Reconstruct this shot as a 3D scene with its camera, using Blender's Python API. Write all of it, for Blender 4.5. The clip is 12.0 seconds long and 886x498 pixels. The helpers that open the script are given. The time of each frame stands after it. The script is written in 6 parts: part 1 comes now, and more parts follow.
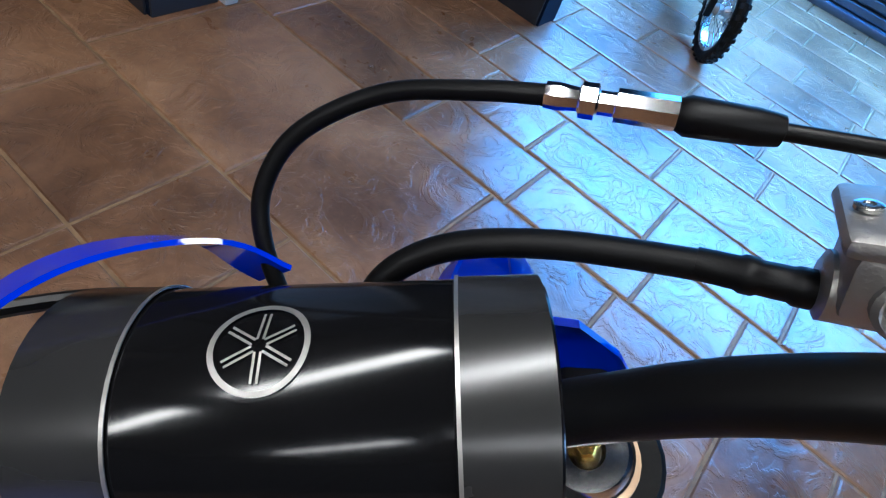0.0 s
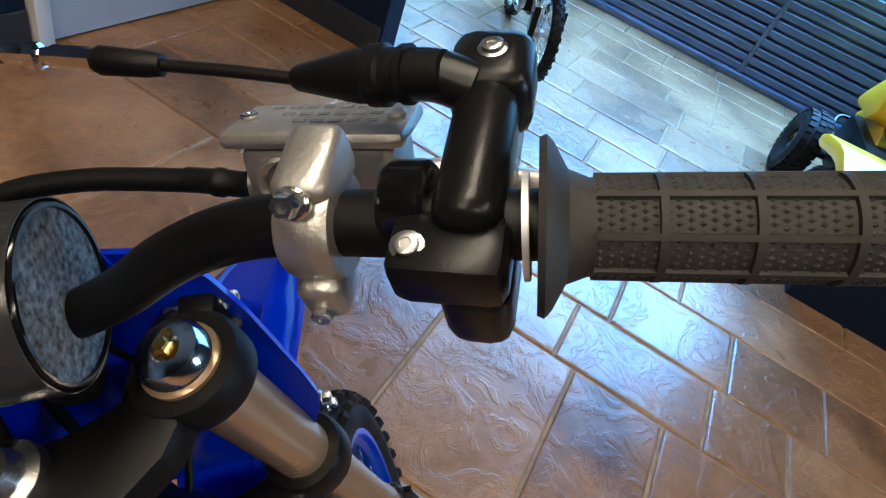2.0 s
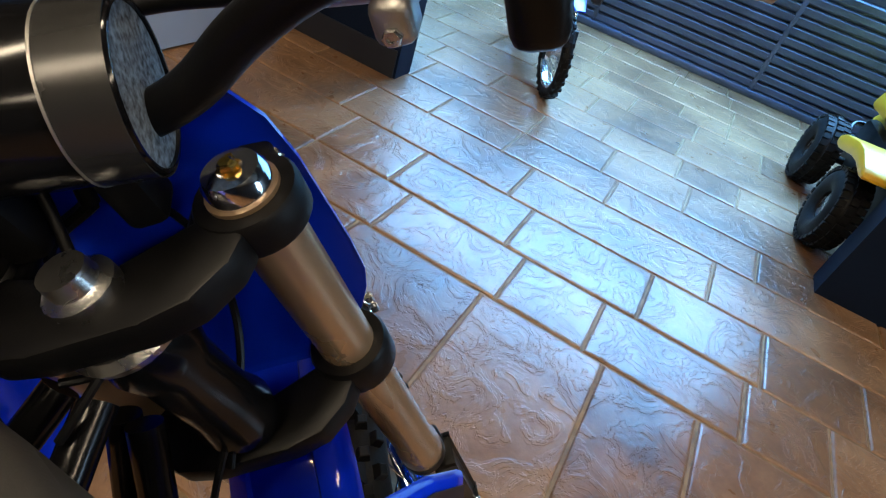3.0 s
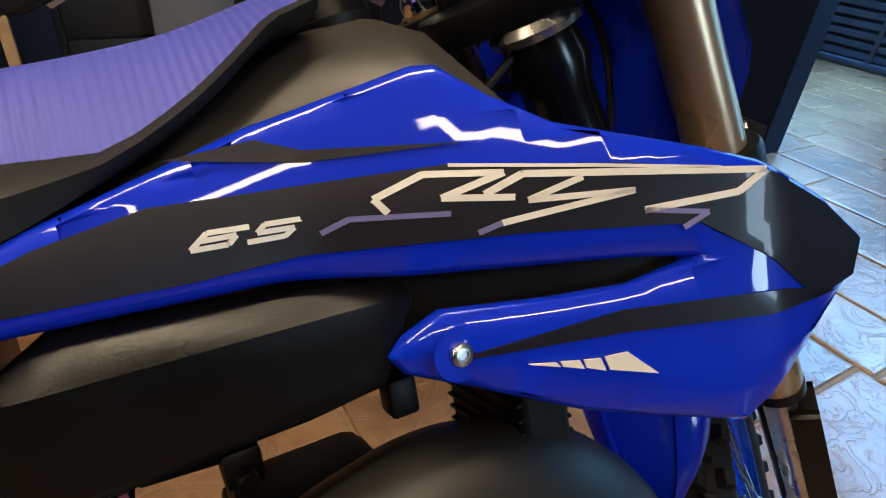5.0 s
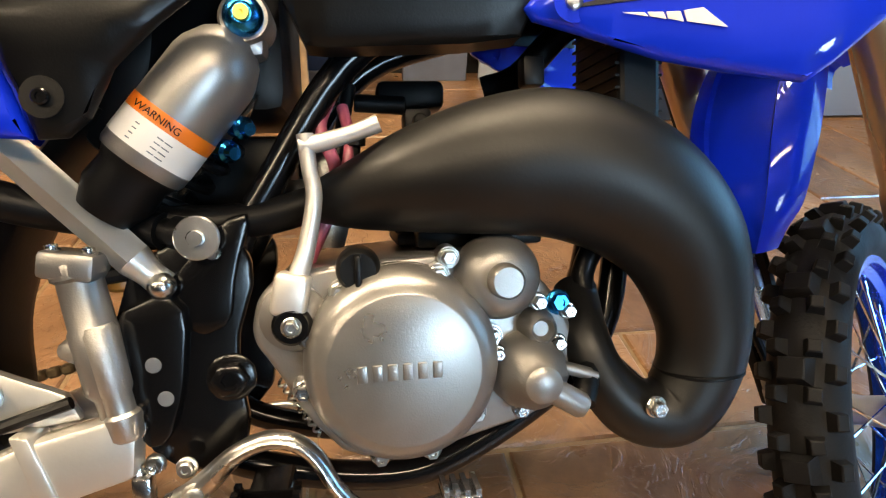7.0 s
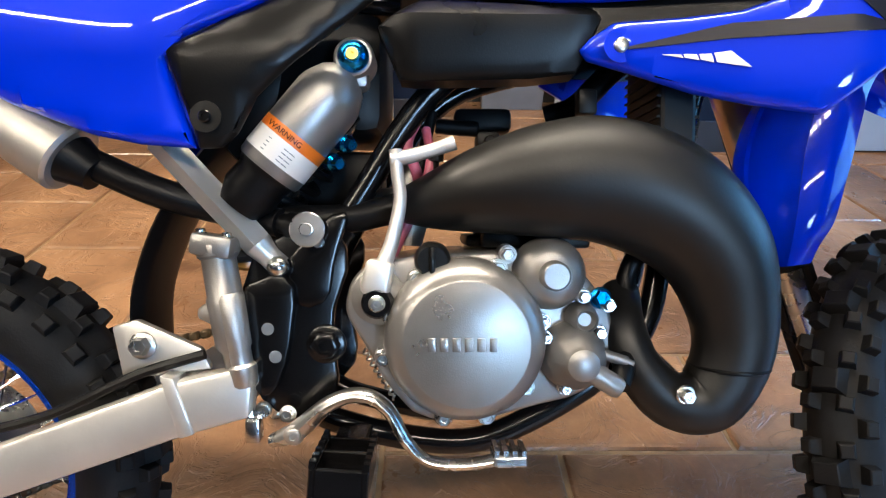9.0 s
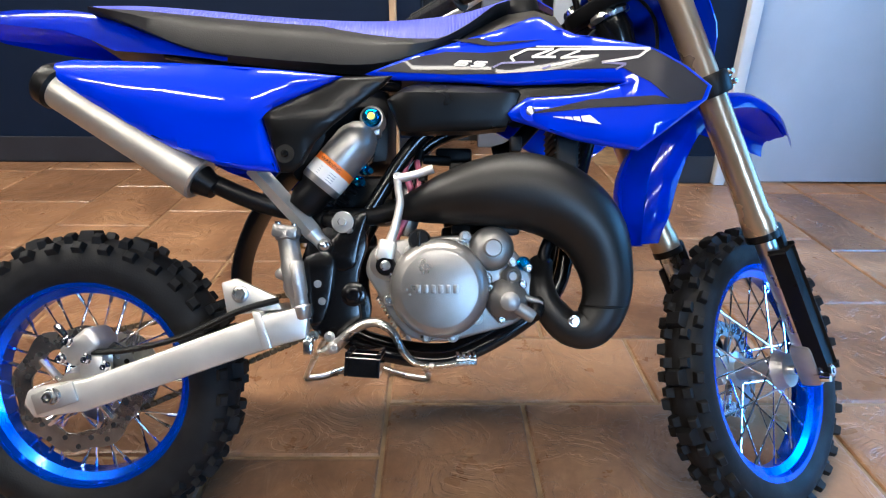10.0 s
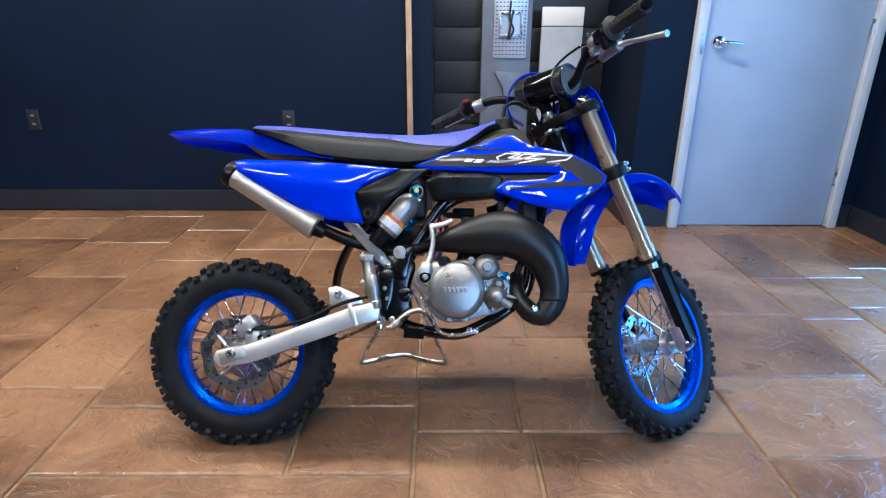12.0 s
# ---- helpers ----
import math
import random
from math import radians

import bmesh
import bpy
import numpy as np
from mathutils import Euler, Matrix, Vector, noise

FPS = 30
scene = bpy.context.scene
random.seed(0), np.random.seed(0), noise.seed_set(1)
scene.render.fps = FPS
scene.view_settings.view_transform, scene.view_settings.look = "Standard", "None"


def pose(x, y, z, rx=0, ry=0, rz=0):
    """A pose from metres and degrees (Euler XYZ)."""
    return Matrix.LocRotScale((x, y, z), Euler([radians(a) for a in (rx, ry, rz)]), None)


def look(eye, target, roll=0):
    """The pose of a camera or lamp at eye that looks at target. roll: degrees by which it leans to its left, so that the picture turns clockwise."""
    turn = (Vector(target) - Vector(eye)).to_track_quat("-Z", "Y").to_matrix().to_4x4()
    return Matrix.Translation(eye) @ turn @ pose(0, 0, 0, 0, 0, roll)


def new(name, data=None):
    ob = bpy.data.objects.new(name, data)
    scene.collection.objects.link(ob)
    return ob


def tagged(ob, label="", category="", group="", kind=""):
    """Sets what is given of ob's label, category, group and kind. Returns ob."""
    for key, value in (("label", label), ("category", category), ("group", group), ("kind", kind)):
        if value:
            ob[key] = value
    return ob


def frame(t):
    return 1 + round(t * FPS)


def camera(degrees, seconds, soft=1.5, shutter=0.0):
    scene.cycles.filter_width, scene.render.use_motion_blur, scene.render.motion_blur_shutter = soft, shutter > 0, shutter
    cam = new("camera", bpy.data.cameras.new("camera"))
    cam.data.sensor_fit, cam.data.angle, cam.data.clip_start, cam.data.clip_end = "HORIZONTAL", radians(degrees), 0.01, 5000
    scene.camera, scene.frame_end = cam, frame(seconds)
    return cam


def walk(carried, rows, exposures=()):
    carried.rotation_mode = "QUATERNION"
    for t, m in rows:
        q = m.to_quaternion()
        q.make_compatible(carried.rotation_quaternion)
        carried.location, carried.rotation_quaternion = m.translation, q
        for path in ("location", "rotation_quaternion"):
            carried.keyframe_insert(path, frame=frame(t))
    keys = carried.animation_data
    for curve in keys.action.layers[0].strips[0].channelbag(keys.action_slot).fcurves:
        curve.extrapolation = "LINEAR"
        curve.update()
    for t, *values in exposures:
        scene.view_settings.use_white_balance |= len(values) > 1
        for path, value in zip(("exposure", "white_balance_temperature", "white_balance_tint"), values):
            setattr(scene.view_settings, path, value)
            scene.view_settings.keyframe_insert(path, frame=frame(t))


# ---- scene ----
cam = camera(75.0, 12.0, soft=1.2)
PATH = [
    (0, (0.764, 0.319, 1.085), (1.994, 0.839, -0.402), 23.4),
    (0.5, (0.779, 0.263, 1.115), (2.062, 0.708, -0.353), 24.5),
    (1, (0.792, 0.216, 1.136), (2.128, 0.598, -0.303), 24.9),
    (1.5, (0.799, 0.165, 1.145), (2.201, 0.511, -0.238), 24.9),
    (2, (0.783, 0.142, 1.147), (2.25, 0.47, -0.171), 24.0),
    (2.4, (0.765, 0.128, 1.131), (2.273, 0.461, -0.141), 22.4),
    (2.5, (0.754, 0.121, 1.127), (2.264, 0.472, -0.136), 22.3),
    (2.7, (0.733, 0.111, 1.104), (2.252, 0.495, -0.139), 21.3),
    (4.3, (0.624, -0.007, 0.9), (1.849, 1.057, -0.269), 9.6),
    (4.5, (0.614, -0.011, 0.88), (1.76, 1.176, -0.25), 7.6),
    (5, (0.585, -0.028, 0.858), (1.489, 1.398, -0.214), 4.9),
    (5.5, (0.549, -0.068, 0.81), (1.267, 1.525, -0.164), 4.2),
    (6, (0.549, -0.131, 0.779), (1.069, 1.479, -0.288), 3.3),
    (6.5, (0.539, -0.201, 0.732), (0.942, 1.459, -0.309), 2.9),
    (7, (0.552, -0.275, 0.715), (0.846, 1.418, -0.308), 2.4),
    (7.2, (0.555, -0.319, 0.711), (0.818, 1.393, -0.289), 2.3),
    (8.8, (0.556, -0.368, 0.706), (0.613, 1.438, -0.153), 0.6),
    (9, (0.549, -0.366, 0.738), (0.597, 1.394, -0.211), 1.0),
    (9.5, (0.55, -0.465, 0.773), (0.572, 1.316, -0.136), 0.9),
    (10, (0.578, -0.692, 0.827), (0.599, 1.124, -0.011), 0.5),
    (10.5, (0.601, -0.898, 0.901), (0.6, 0.94, 0.114), -0.1),
    (11, (0.549, -1.095, 0.954), (0.588, 0.76, 0.206), 0.3),
    (11.5, (0.534, -1.209, 1.011), (0.562, 0.654, 0.283), 0.3),
    (12, (0.533, -1.273, 1.031), (0.553, 0.598, 0.325), 0.3),
]
walk(cam, [(t, look(eye, target, roll)) for t, eye, target, roll in PATH],
     exposures=[(0, -0.85, 4750, 10), (1.0, -0.6, 5150, 10), (2.5, -0.75, 6250, 10), (4.4, -1.1, 6600, 10), (5.5, -0.5, 6900, 10), (6.5, 0.22, 7100, 10), (9.0, 0.3, 5750, 10), (10.5, 0.15, 5100, 10), (12.0, -0.03, 4850, 10)])

# ---- light ----
world = bpy.data.worlds.new("world")
scene.world = world
world.use_nodes = True
wn = world.node_tree.nodes
sky = wn.new("ShaderNodeTexSky")
sky.sky_type = "NISHITA"
sky.sun_disc = False
sky.sun_elevation, sky.sun_rotation = radians(35), radians(60)
world.node_tree.links.new(sky.outputs[0], wn["Background"].inputs[0])
wn["Background"].inputs[1].default_value = 0.12


def area_lamp(name, m, sx, sy, watts, color):
    d = bpy.data.lights.new(name, "AREA")
    d.shape, d.size, d.size_y, d.energy, d.color = "RECTANGLE", sx, sy, watts, color
    ob = new(name, d)
    ob.matrix_world = m
    return ob


# daylight through the shop window over the shutter, and through the front windows behind the camera
area_lamp("window_daylight", look((4.93, 0.3, 1.70), (4.25, 0.3, 0.0)), 4.2, 1.9, 760, (0.18, 0.50, 1.0)).data.spread = radians(88)
area_lamp("front_window_daylight", look((2.35, -4.35, 1.85), (1.3, 0.0, 0.4)), 0.9, 1.2, 110, (0.55, 0.78, 1.0))
# warm ceiling fittings of the showroom
LAMPS = [(-1.9, -1.7), (0.6, -1.7), (-1.9, 0.75), (0.6, 0.75)]
for lx, ly in LAMPS:
    area_lamp("ceiling_lamp_light", look((lx, ly, 2.93), (lx, ly + 0.001, 0)), 1.8, 0.2, 48 if ly < 0 else 92, (1.0, 0.80, 0.54))

# ---- materials ----


def mat(name, color, rough=0.5, metal=0.0, coat=0.0, var=0.12, scale=30.0, bump=0.0, bump_scale=200.0, stain=0.0, aniso=None, spec=0.5):
    m = bpy.data.materials.new(name)
    m.use_nodes = True
    nt = m.node_tree
    n, l = nt.nodes, nt.links
    b = n["Principled BSDF"]
    b.inputs["Roughness"].default_value = rough
    b.inputs["Metallic"].default_value = metal
    b.inputs["Coat Weight"].default_value = coat
    b.inputs["Coat Roughness"].default_value = 0.035
    b.inputs["Specular IOR Level"].default_value = spec
    co = n.new("ShaderNodeTexCoord")
    t1 = n.new("ShaderNodeTexNoise")
    t1.inputs["Scale"].default_value = scale
    t1.inputs["Detail"].default_value = 6
    l.new(co.outputs["Object"], t1.inputs["Vector"])
    r = n.new("ShaderNodeValToRGB")
    lo = [c * (1 - var) for c in color]
    hi = [min(1, c * (1 + var)) for c in color]
    r.color_ramp.elements[0].position, r.color_ramp.elements[1].position = 0.32, 0.68
    r.color_ramp.elements[0].color = (*lo, 1)
    r.color_ramp.elements[1].color = (*hi, 1)
    l.new(t1.outputs["Fac"], r.inputs["Fac"])
    l.new(r.outputs["Color"], b.inputs["Base Color"])
    t2 = n.new("ShaderNodeTexNoise")
    t2.inputs["Scale"].default_value = scale * 0.3
    t2.inputs["Detail"].default_value = 8
    l.new(co.outputs["Object"], t2.inputs["Vector"])
    mr = n.new("ShaderNodeMapRange")
    mr.inputs["To Min"].default_value, mr.inputs["To Max"].default_value = max(0.02, rough * 0.8), min(1, rough * 1.25 + 0.02)
    mr.inputs["From Min"].default_value, mr.inputs["From Max"].default_value = 0.3, 0.7
    l.new(t2.outputs["Fac"], mr.inputs["Value"])
    l.new(mr.outputs["Result"], b.inputs["Roughness"])
    if bump:
        t3 = n.new("ShaderNodeTexNoise")
        t3.inputs["Scale"].default_value = bump_scale
        t3.inputs["Detail"].default_value = 3
        l.new(co.outputs["Object"], t3.inputs["Vector"])
        bp = n.new("ShaderNodeBump")
        bp.inputs["Strength"].default_value = bump
        bp.inputs["Distance"].default_value = 0.001
        l.new(t3.outputs["Fac"], bp.inputs["Height"])
        l.new(bp.outputs["Normal"], b.inputs["Normal"])
    return m


def floor_material():
    """Stamped, sealed concrete: brown blotches, shallow slate relief, satin sealer."""
    m = bpy.data.materials.new("stamped_concrete")
    m.use_nodes = True
    nt = m.node_tree
    n, l = nt.nodes, nt.links
    b = n["Principled BSDF"]
    geo = n.new("ShaderNodeNewGeometry")
    info = n.new("ShaderNodeObjectInfo")
    off = n.new("ShaderNodeVectorMath")
    off.operation = "MULTIPLY_ADD"
    l.new(info.outputs["Random"], off.inputs[0])
    off.inputs[1].default_value = (7.0, 11.0, 3.0)
    l.new(geo.outputs["Position"], off.inputs[2])

    def noise_tex(scale, detail, vec, rough=0.55, dist=0.0):
        t = n.new("ShaderNodeTexNoise")
        t.inputs["Scale"].default_value, t.inputs["Detail"].default_value = scale, detail
        t.inputs["Roughness"].default_value, t.inputs["Distortion"].default_value = rough, dist
        l.new(vec, t.inputs["Vector"])
        return t.outputs["Fac"]

    big = noise_tex(2.6, 7, geo.outputs["Position"], 0.6, 0.6)
    fine = noise_tex(26, 8, geo.outputs["Position"], 0.72)
    r = n.new("ShaderNodeValToRGB")
    e = r.color_ramp.elements
    e[0].position, e[0].color = 0.30, (0.092, 0.045, 0.021, 1)
    e[1].position, e[1].color = 0.72, (0.30, 0.165, 0.080, 1)
    x = e.new(0.5)
    x.color = (0.188, 0.096, 0.045, 1)
    mixf = n.new("ShaderNodeMath")
    mixf.operation = "MULTIPLY_ADD"
    l.new(fine, mixf.inputs[0])
    mixf.inputs[1].default_value = 0.36
    sub = n.new("ShaderNodeMath")
    sub.operation = "MULTIPLY_ADD"
    l.new(info.outputs["Random"], sub.inputs[0])
    sub.inputs[1].default_value = 0.17
    l.new(big, sub.inputs[2])
    sh = n.new("ShaderNodeMath")
    sh.operation = "SUBTRACT"
    l.new(sub.outputs[0], sh.inputs[0])
    sh.inputs[1].default_value = 0.265
    l.new(sh.outputs[0], mixf.inputs[2])
    l.new(mixf.outputs[0], r.inputs["Fac"])
    # pale worn scuffs
    scuff = noise_tex(9, 9, off.outputs[0], 0.75, 1.2)
    sr = n.new("ShaderNodeMapRange")
    sr.inputs["From Min"].default_value, sr.inputs["From Max"].default_value = 0.62, 0.78
    l.new(scuff, sr.inputs["Value"])
    mx = n.new("ShaderNodeMixRGB")
    mx.inputs["Color2"].default_value = (0.33, 0.205, 0.125, 1)
    sm = n.new("ShaderNodeMath")
    sm.operation = "MULTIPLY"
    sm.inputs[1].default_value = 0.55
    l.new(sr.outputs[0], sm.inputs[0])
    l.new(sm.outputs[0], mx.inputs["Fac"])
    l.new(r.outputs["Color"], mx.inputs["Color1"])
    l.new(mx.outputs["Color"], b.inputs["Base Color"])
    # slate relief: plateaus with sharp small ridges
    ridge = noise_tex(7.5, 5, off.outputs[0], 0.55, 1.6)
    rr = n.new("ShaderNodeValToRGB")
    rr.color_ramp.interpolation = "EASE"
    q = rr.color_ramp.elements
    q[0].position, q[0].color = 0.40, (0, 0, 0, 1)
    q[1].position, q[1].color = 0.66, (1, 1, 1, 1)
    for p_, v_ in ((0.47, 0.12), (0.50, 0.45), (0.56, 0.52), (0.585, 0.85)):
        k = q.new(p_)
        k.color = (v_, v_, v_, 1)
    l.new(ridge, rr.inputs["Fac"])
    bump1 = n.new("ShaderNodeBump")
    bump1.inputs["Strength"].default_value, bump1.inputs["Distance"].default_value = 0.8, 0.0045
    l.new(rr.outputs["Color"], bump1.inputs["Height"])
    bump2 = n.new("ShaderNodeBump")
    bump2.inputs["Strength"].default_value, bump2.inputs["Distance"].default_value = 0.35, 0.0012
    l.new(noise_tex(60, 4, geo.outputs["Position"]), bump2.inputs["Height"])
    l.new(bump1.outputs["Normal"], bump2.inputs["Normal"])
    l.new(bump2.outputs["Normal"], b.inputs["Normal"])
    ro = n.new("ShaderNodeMapRange")
    ro.inputs["To Min"].default_value, ro.inputs["To Max"].default_value = 0.20, 0.42
    l.new(noise_tex(12, 5, off.outputs[0]), ro.inputs["Value"])
    l.new(ro.outputs["Result"], b.inputs["Roughness"])
    b.inputs["Specular IOR Level"].default_value = 0.5
    b.inputs["Coat Weight"].default_value = 0.15
    b.inputs["Coat Roughness"].default_value = 0.22
    return m


M_TILE = floor_material()
M_JOINT = mat("joint_mortar", (0.20, 0.125, 0.06), 0.75, var=0.3, scale=25, bump=0.5)
M_NAVY = mat("navy_wall_paint", (0.0022, 0.0068, 0.020), 0.6, spec=0.16, var=0.10, scale=3, bump=0.25, bump_scale=120)
M_BASE = mat("dark_rubber_base", (0.012, 0.014, 0.02), 0.45, var=0.15, scale=8)
M_CEIL = mat("ceiling_paint", (0.022, 0.021, 0.020), 0.85, var=0.08, scale=2, bump=0.2)
M_DOOR = mat("grey_door_paint", (0.33, 0.39, 0.49), 0.42, var=0.05, scale=4, bump=0.12, bump_scale=90)
M_FRAMEP = mat("grey_frame_paint", (0.50, 0.52, 0.55), 0.4, var=0.06, scale=6)
M_SLAT = mat("black_slatwall", (0.012, 0.013, 0.015), 0.5, var=0.2, scale=5, bump=0.2)
M_WOOD = mat("raw_pine", (0.40, 0.27, 0.15), 0.6, var=0.2, scale=14, bump=0.3)
M_SHUT = mat("shutter_steel", (0.09, 0.125, 0.19), 0.35, 0.2, var=0.2, scale=5)
M_CHROME = mat("chrome", (0.82, 0.83, 0.85), 0.09, 1.0, var=0.04, scale=20)
M_STEEL = mat("zinc_steel", (0.56, 0.56, 0.55), 0.26, 1.0, var=0.12, scale=60, bump=0.1)
M_GLASSLIT = bpy.data.materials.new("window_sky")
M_GLASSLIT.use_nodes = True
_b = M_GLASSLIT.node_tree.nodes["Principled BSDF"]
_b.inputs["Base Color"].default_value = (0.4, 0.6, 0.9, 1)
_b.inputs["Emission Color"].default_value = (0.20, 0.56, 1.0, 1)
_b.inputs["Emission Strength"].default_value = 6.0
M_LAMP = bpy.data.materials.new("lamp_diffuser")
M_LAMP.use_nodes = True
_b = M_LAMP.node_tree.nodes["Principled BSDF"]
_b.inputs["Emission Color"].default_value = (1.0, 0.86, 0.68, 1)
_b.inputs["Emission Strength"].default_value = 22.0

# ---- mesh helpers ----


def link_mesh(name, bm, material, smooth=True, angle=40):
    bmesh.ops.recalc_face_normals(bm, faces=bm.faces[:])
    me = bpy.data.meshes.new(name)
    if smooth:
        for f in bm.faces:
            f.smooth = True
        lim = radians(angle)
        for e in bm.edges:
            if len(e.link_faces) == 2 and e.calc_face_angle(0) > lim:
                e.smooth = False
    bm.to_mesh(me)
    bm.free()
    me.materials.append(material)
    return new(name, me)


def part(name, bm, material, parent, label="", smooth=True, angle=40):
    ob = link_mesh(name, bm, material, smooth, angle)
    ob.parent = parent
    return tagged(ob, label)


def thing(name, label, category, kind="", group="", m=None):
    ob = new(name)
    ob.empty_display_size = 0.1
    if m is not None:
        ob.matrix_world = m
    return tagged(ob, label, category, group, kind)


def add_box(bm, x0, x1, y0, y1, z0, z1, bevel=0.0, segs=2, m=None):
    t = bmesh.new()
    bmesh.ops.create_cube(t, size=1)
    for v in t.verts:
        v.co = Vector(((x0 + x1) / 2 + v.co.x * (x1 - x0), (y0 + y1) / 2 + v.co.y * (y1 - y0), (z0 + z1) / 2 + v.co.z * (z1 - z0)))
    if bevel:
        bmesh.ops.bevel(t, geom=t.edges[:], offset=bevel, segments=segs, affect="EDGES", profile=0.5)
    return merge(bm, t, m)


def merge(bm, t, m=None):
    if m is not None:
        t.transform(m)
    me = bpy.data.meshes.new("tmp")
    t.to_mesh(me)
    t.free()
    bm.from_mesh(me)
    bpy.data.meshes.remove(me)
    return bm


def box(*a, **k):
    return add_box(bmesh.new(), *a, **k)


def basis(d):
    d = Vector(d).normalized()
    u = d.cross(Vector((0, 0, 1)) if abs(d.z) < 0.9 else Vector((1, 0, 0))).normalized()
    return d, u, d.cross(u)


def lathe(bm, a, b, profile, segs=24, caps=True):
    """Turned body on the axis from a to b; profile: (fraction along or beyond the axis, radius)."""
    a, b = Vector(a), Vector(b)
    d, u, w = basis(b - a)
    length = (b - a).length
    rings = []
    for s, r in profile:
        c = a + d * (s * length)
        if r <= 1e-6:
            rings.append([bm.verts.new(c)])
        else:
            rings.append([bm.verts.new(c + (u * math.cos(2 * math.pi * i / segs) + w * math.sin(2 * math.pi * i / segs)) * r) for i in range(segs)])
    for p, q in zip(rings, rings[1:]):
        if len(p) == 1 and len(q) == 1:
            continue
        for i in range(segs):
            j = (i + 1) % segs
            if len(p) == 1:
                bm.faces.new((p[0], q[i], q[j]))
            elif len(q) == 1:
                bm.faces.new((p[i], q[0], p[j]))
            else:
                bm.faces.new((p[i], q[i], q[j], p[j]))
    if caps and (rings[0][0].co - rings[-1][0].co).length > 1e-7:
        for ring in (rings[0], rings[-1]):
            if len(ring) > 2:
                bm.faces.new(ring)
    return bm


def rod(bm, a, b, r, segs=12, bevel=None):
    e = min(0.15, (bevel if bevel is not None else r * 0.2) / max(1e-6, (Vector(b) - Vector(a)).length))
    k = r * 0.8
    return lathe(bm, a, b, [(0, k), (e, r), (1 - e, r), (1, k)], segs)


def spline(points, n):
    """Smooth line through the points, n steps to a stretch."""
    p = [Vector(q) for q in points]
    p = [p[0] * 2 - p[1], *p, p[-1] * 2 - p[-2]]
    out = []
    for i in range(1, len(p) - 2):
        for k in range(n):
            t = k / n
            out.append(0.5 * ((2 * p[i]) + (p[i + 1] - p[i - 1]) * t + (2 * p[i - 1] - 5 * p[i] + 4 * p[i + 1] - p[i + 2]) * t * t + (3 * p[i] - p[i - 1] - 3 * p[i + 1] + p[i + 2]) * t ** 3))
    out.append(p[-2])
    return out


def tube(bm, points, radii, n=8, segs=14, squash=1.0):
    """Pipe along a smooth line; radii: one, or one a point."""
    line = spline(points, n)
    if not hasattr(radii, "__len__"):
        radii = [radii] * len(points)
    rs = [v.x for v in spline([(r, 0, 0) for r in radii], n)]
    prev, rings = None, []
    for i, c in enumerate(line):
        d = (line[min(i + 1, len(line) - 1)] - line[max(i - 1, 0)]).normalized()
        u = basis(d)[1] if prev is None else (prev - d * prev.dot(d)).normalized()
        prev = u
        w = d.cross(u)
        rings.append([bm.verts.new(c + (u * math.cos(2 * math.pi * k / segs) + w * math.sin(2 * math.pi * k / segs) * squash) * rs[i]) for k in range(segs)])
    for p, q in zip(rings, rings[1:]):
        for k in range(segs):
            j = (k + 1) % segs
            bm.faces.new((p[k], q[k], q[j], p[j]))
    bm.faces.new(rings[0])
    bm.faces.new(rings[-1])
    return bm


def plate(bm, outline, y0, y1, bevel=0.0, segs=2, m=None):
    """Flat body: an outline of (x, z) given a thickness from y0 to y1."""
    t = bmesh.new()
    f = t.faces.new([t.verts.new((x, y0, z)) for x, z in outline])
    g = bmesh.ops.extrude_face_region(t, geom=[f])
    for v in g["geom"]:
        if isinstance(v, bmesh.types.BMVert):
            v.co.y = y1
    bmesh.ops.recalc_face_normals(t, faces=t.faces[:])
    if bevel:
        bmesh.ops.bevel(t, geom=t.edges[:], offset=bevel, segments=segs, affect="EDGES", profile=0.5, clamp_overlap=True)
    bmesh.ops.triangulate(t, faces=[f for f in t.faces if len(f.verts) > 4])
    return merge(bm, t, m)


def bolt(bm, c, d, r, h, hexed=True, flange=True):
    """Hex or round head with a flange, standing at c along d."""
    c = Vector(c)
    d = Vector(d).normalized()
    if flange:
        lathe(bm, c, c + d * h * 0.3, [(0, r * 1.35), (0.6, r * 1.35), (1, r * 1.15)], 14)
    lathe(bm, c + d * h * 0.25, c + d * h, [(0, r), (0.8, r), (1, r * 0.82), (1, r * 0.45), (0.75, r * 0.4), (0.75, 0)], 6 if hexed else 14)
    return bm


# ---- the room ----
FLOOR_Z = 0.0
bm = box(-4.6, 5.2, -4.6, 3.0, -0.12, -0.006)
ground = tagged(link_mesh("floor", bm, M_JOINT, False), "brown stamped concrete floor with sealed slate texture", "floor", kind="structure")


def wall(name, x0, x1, y0, y1, z0, z1, material, label):
    return tagged(link_mesh(name, box(x0, x1, y0, y1, z0, z1), material, False), label, "wall", kind="structure")


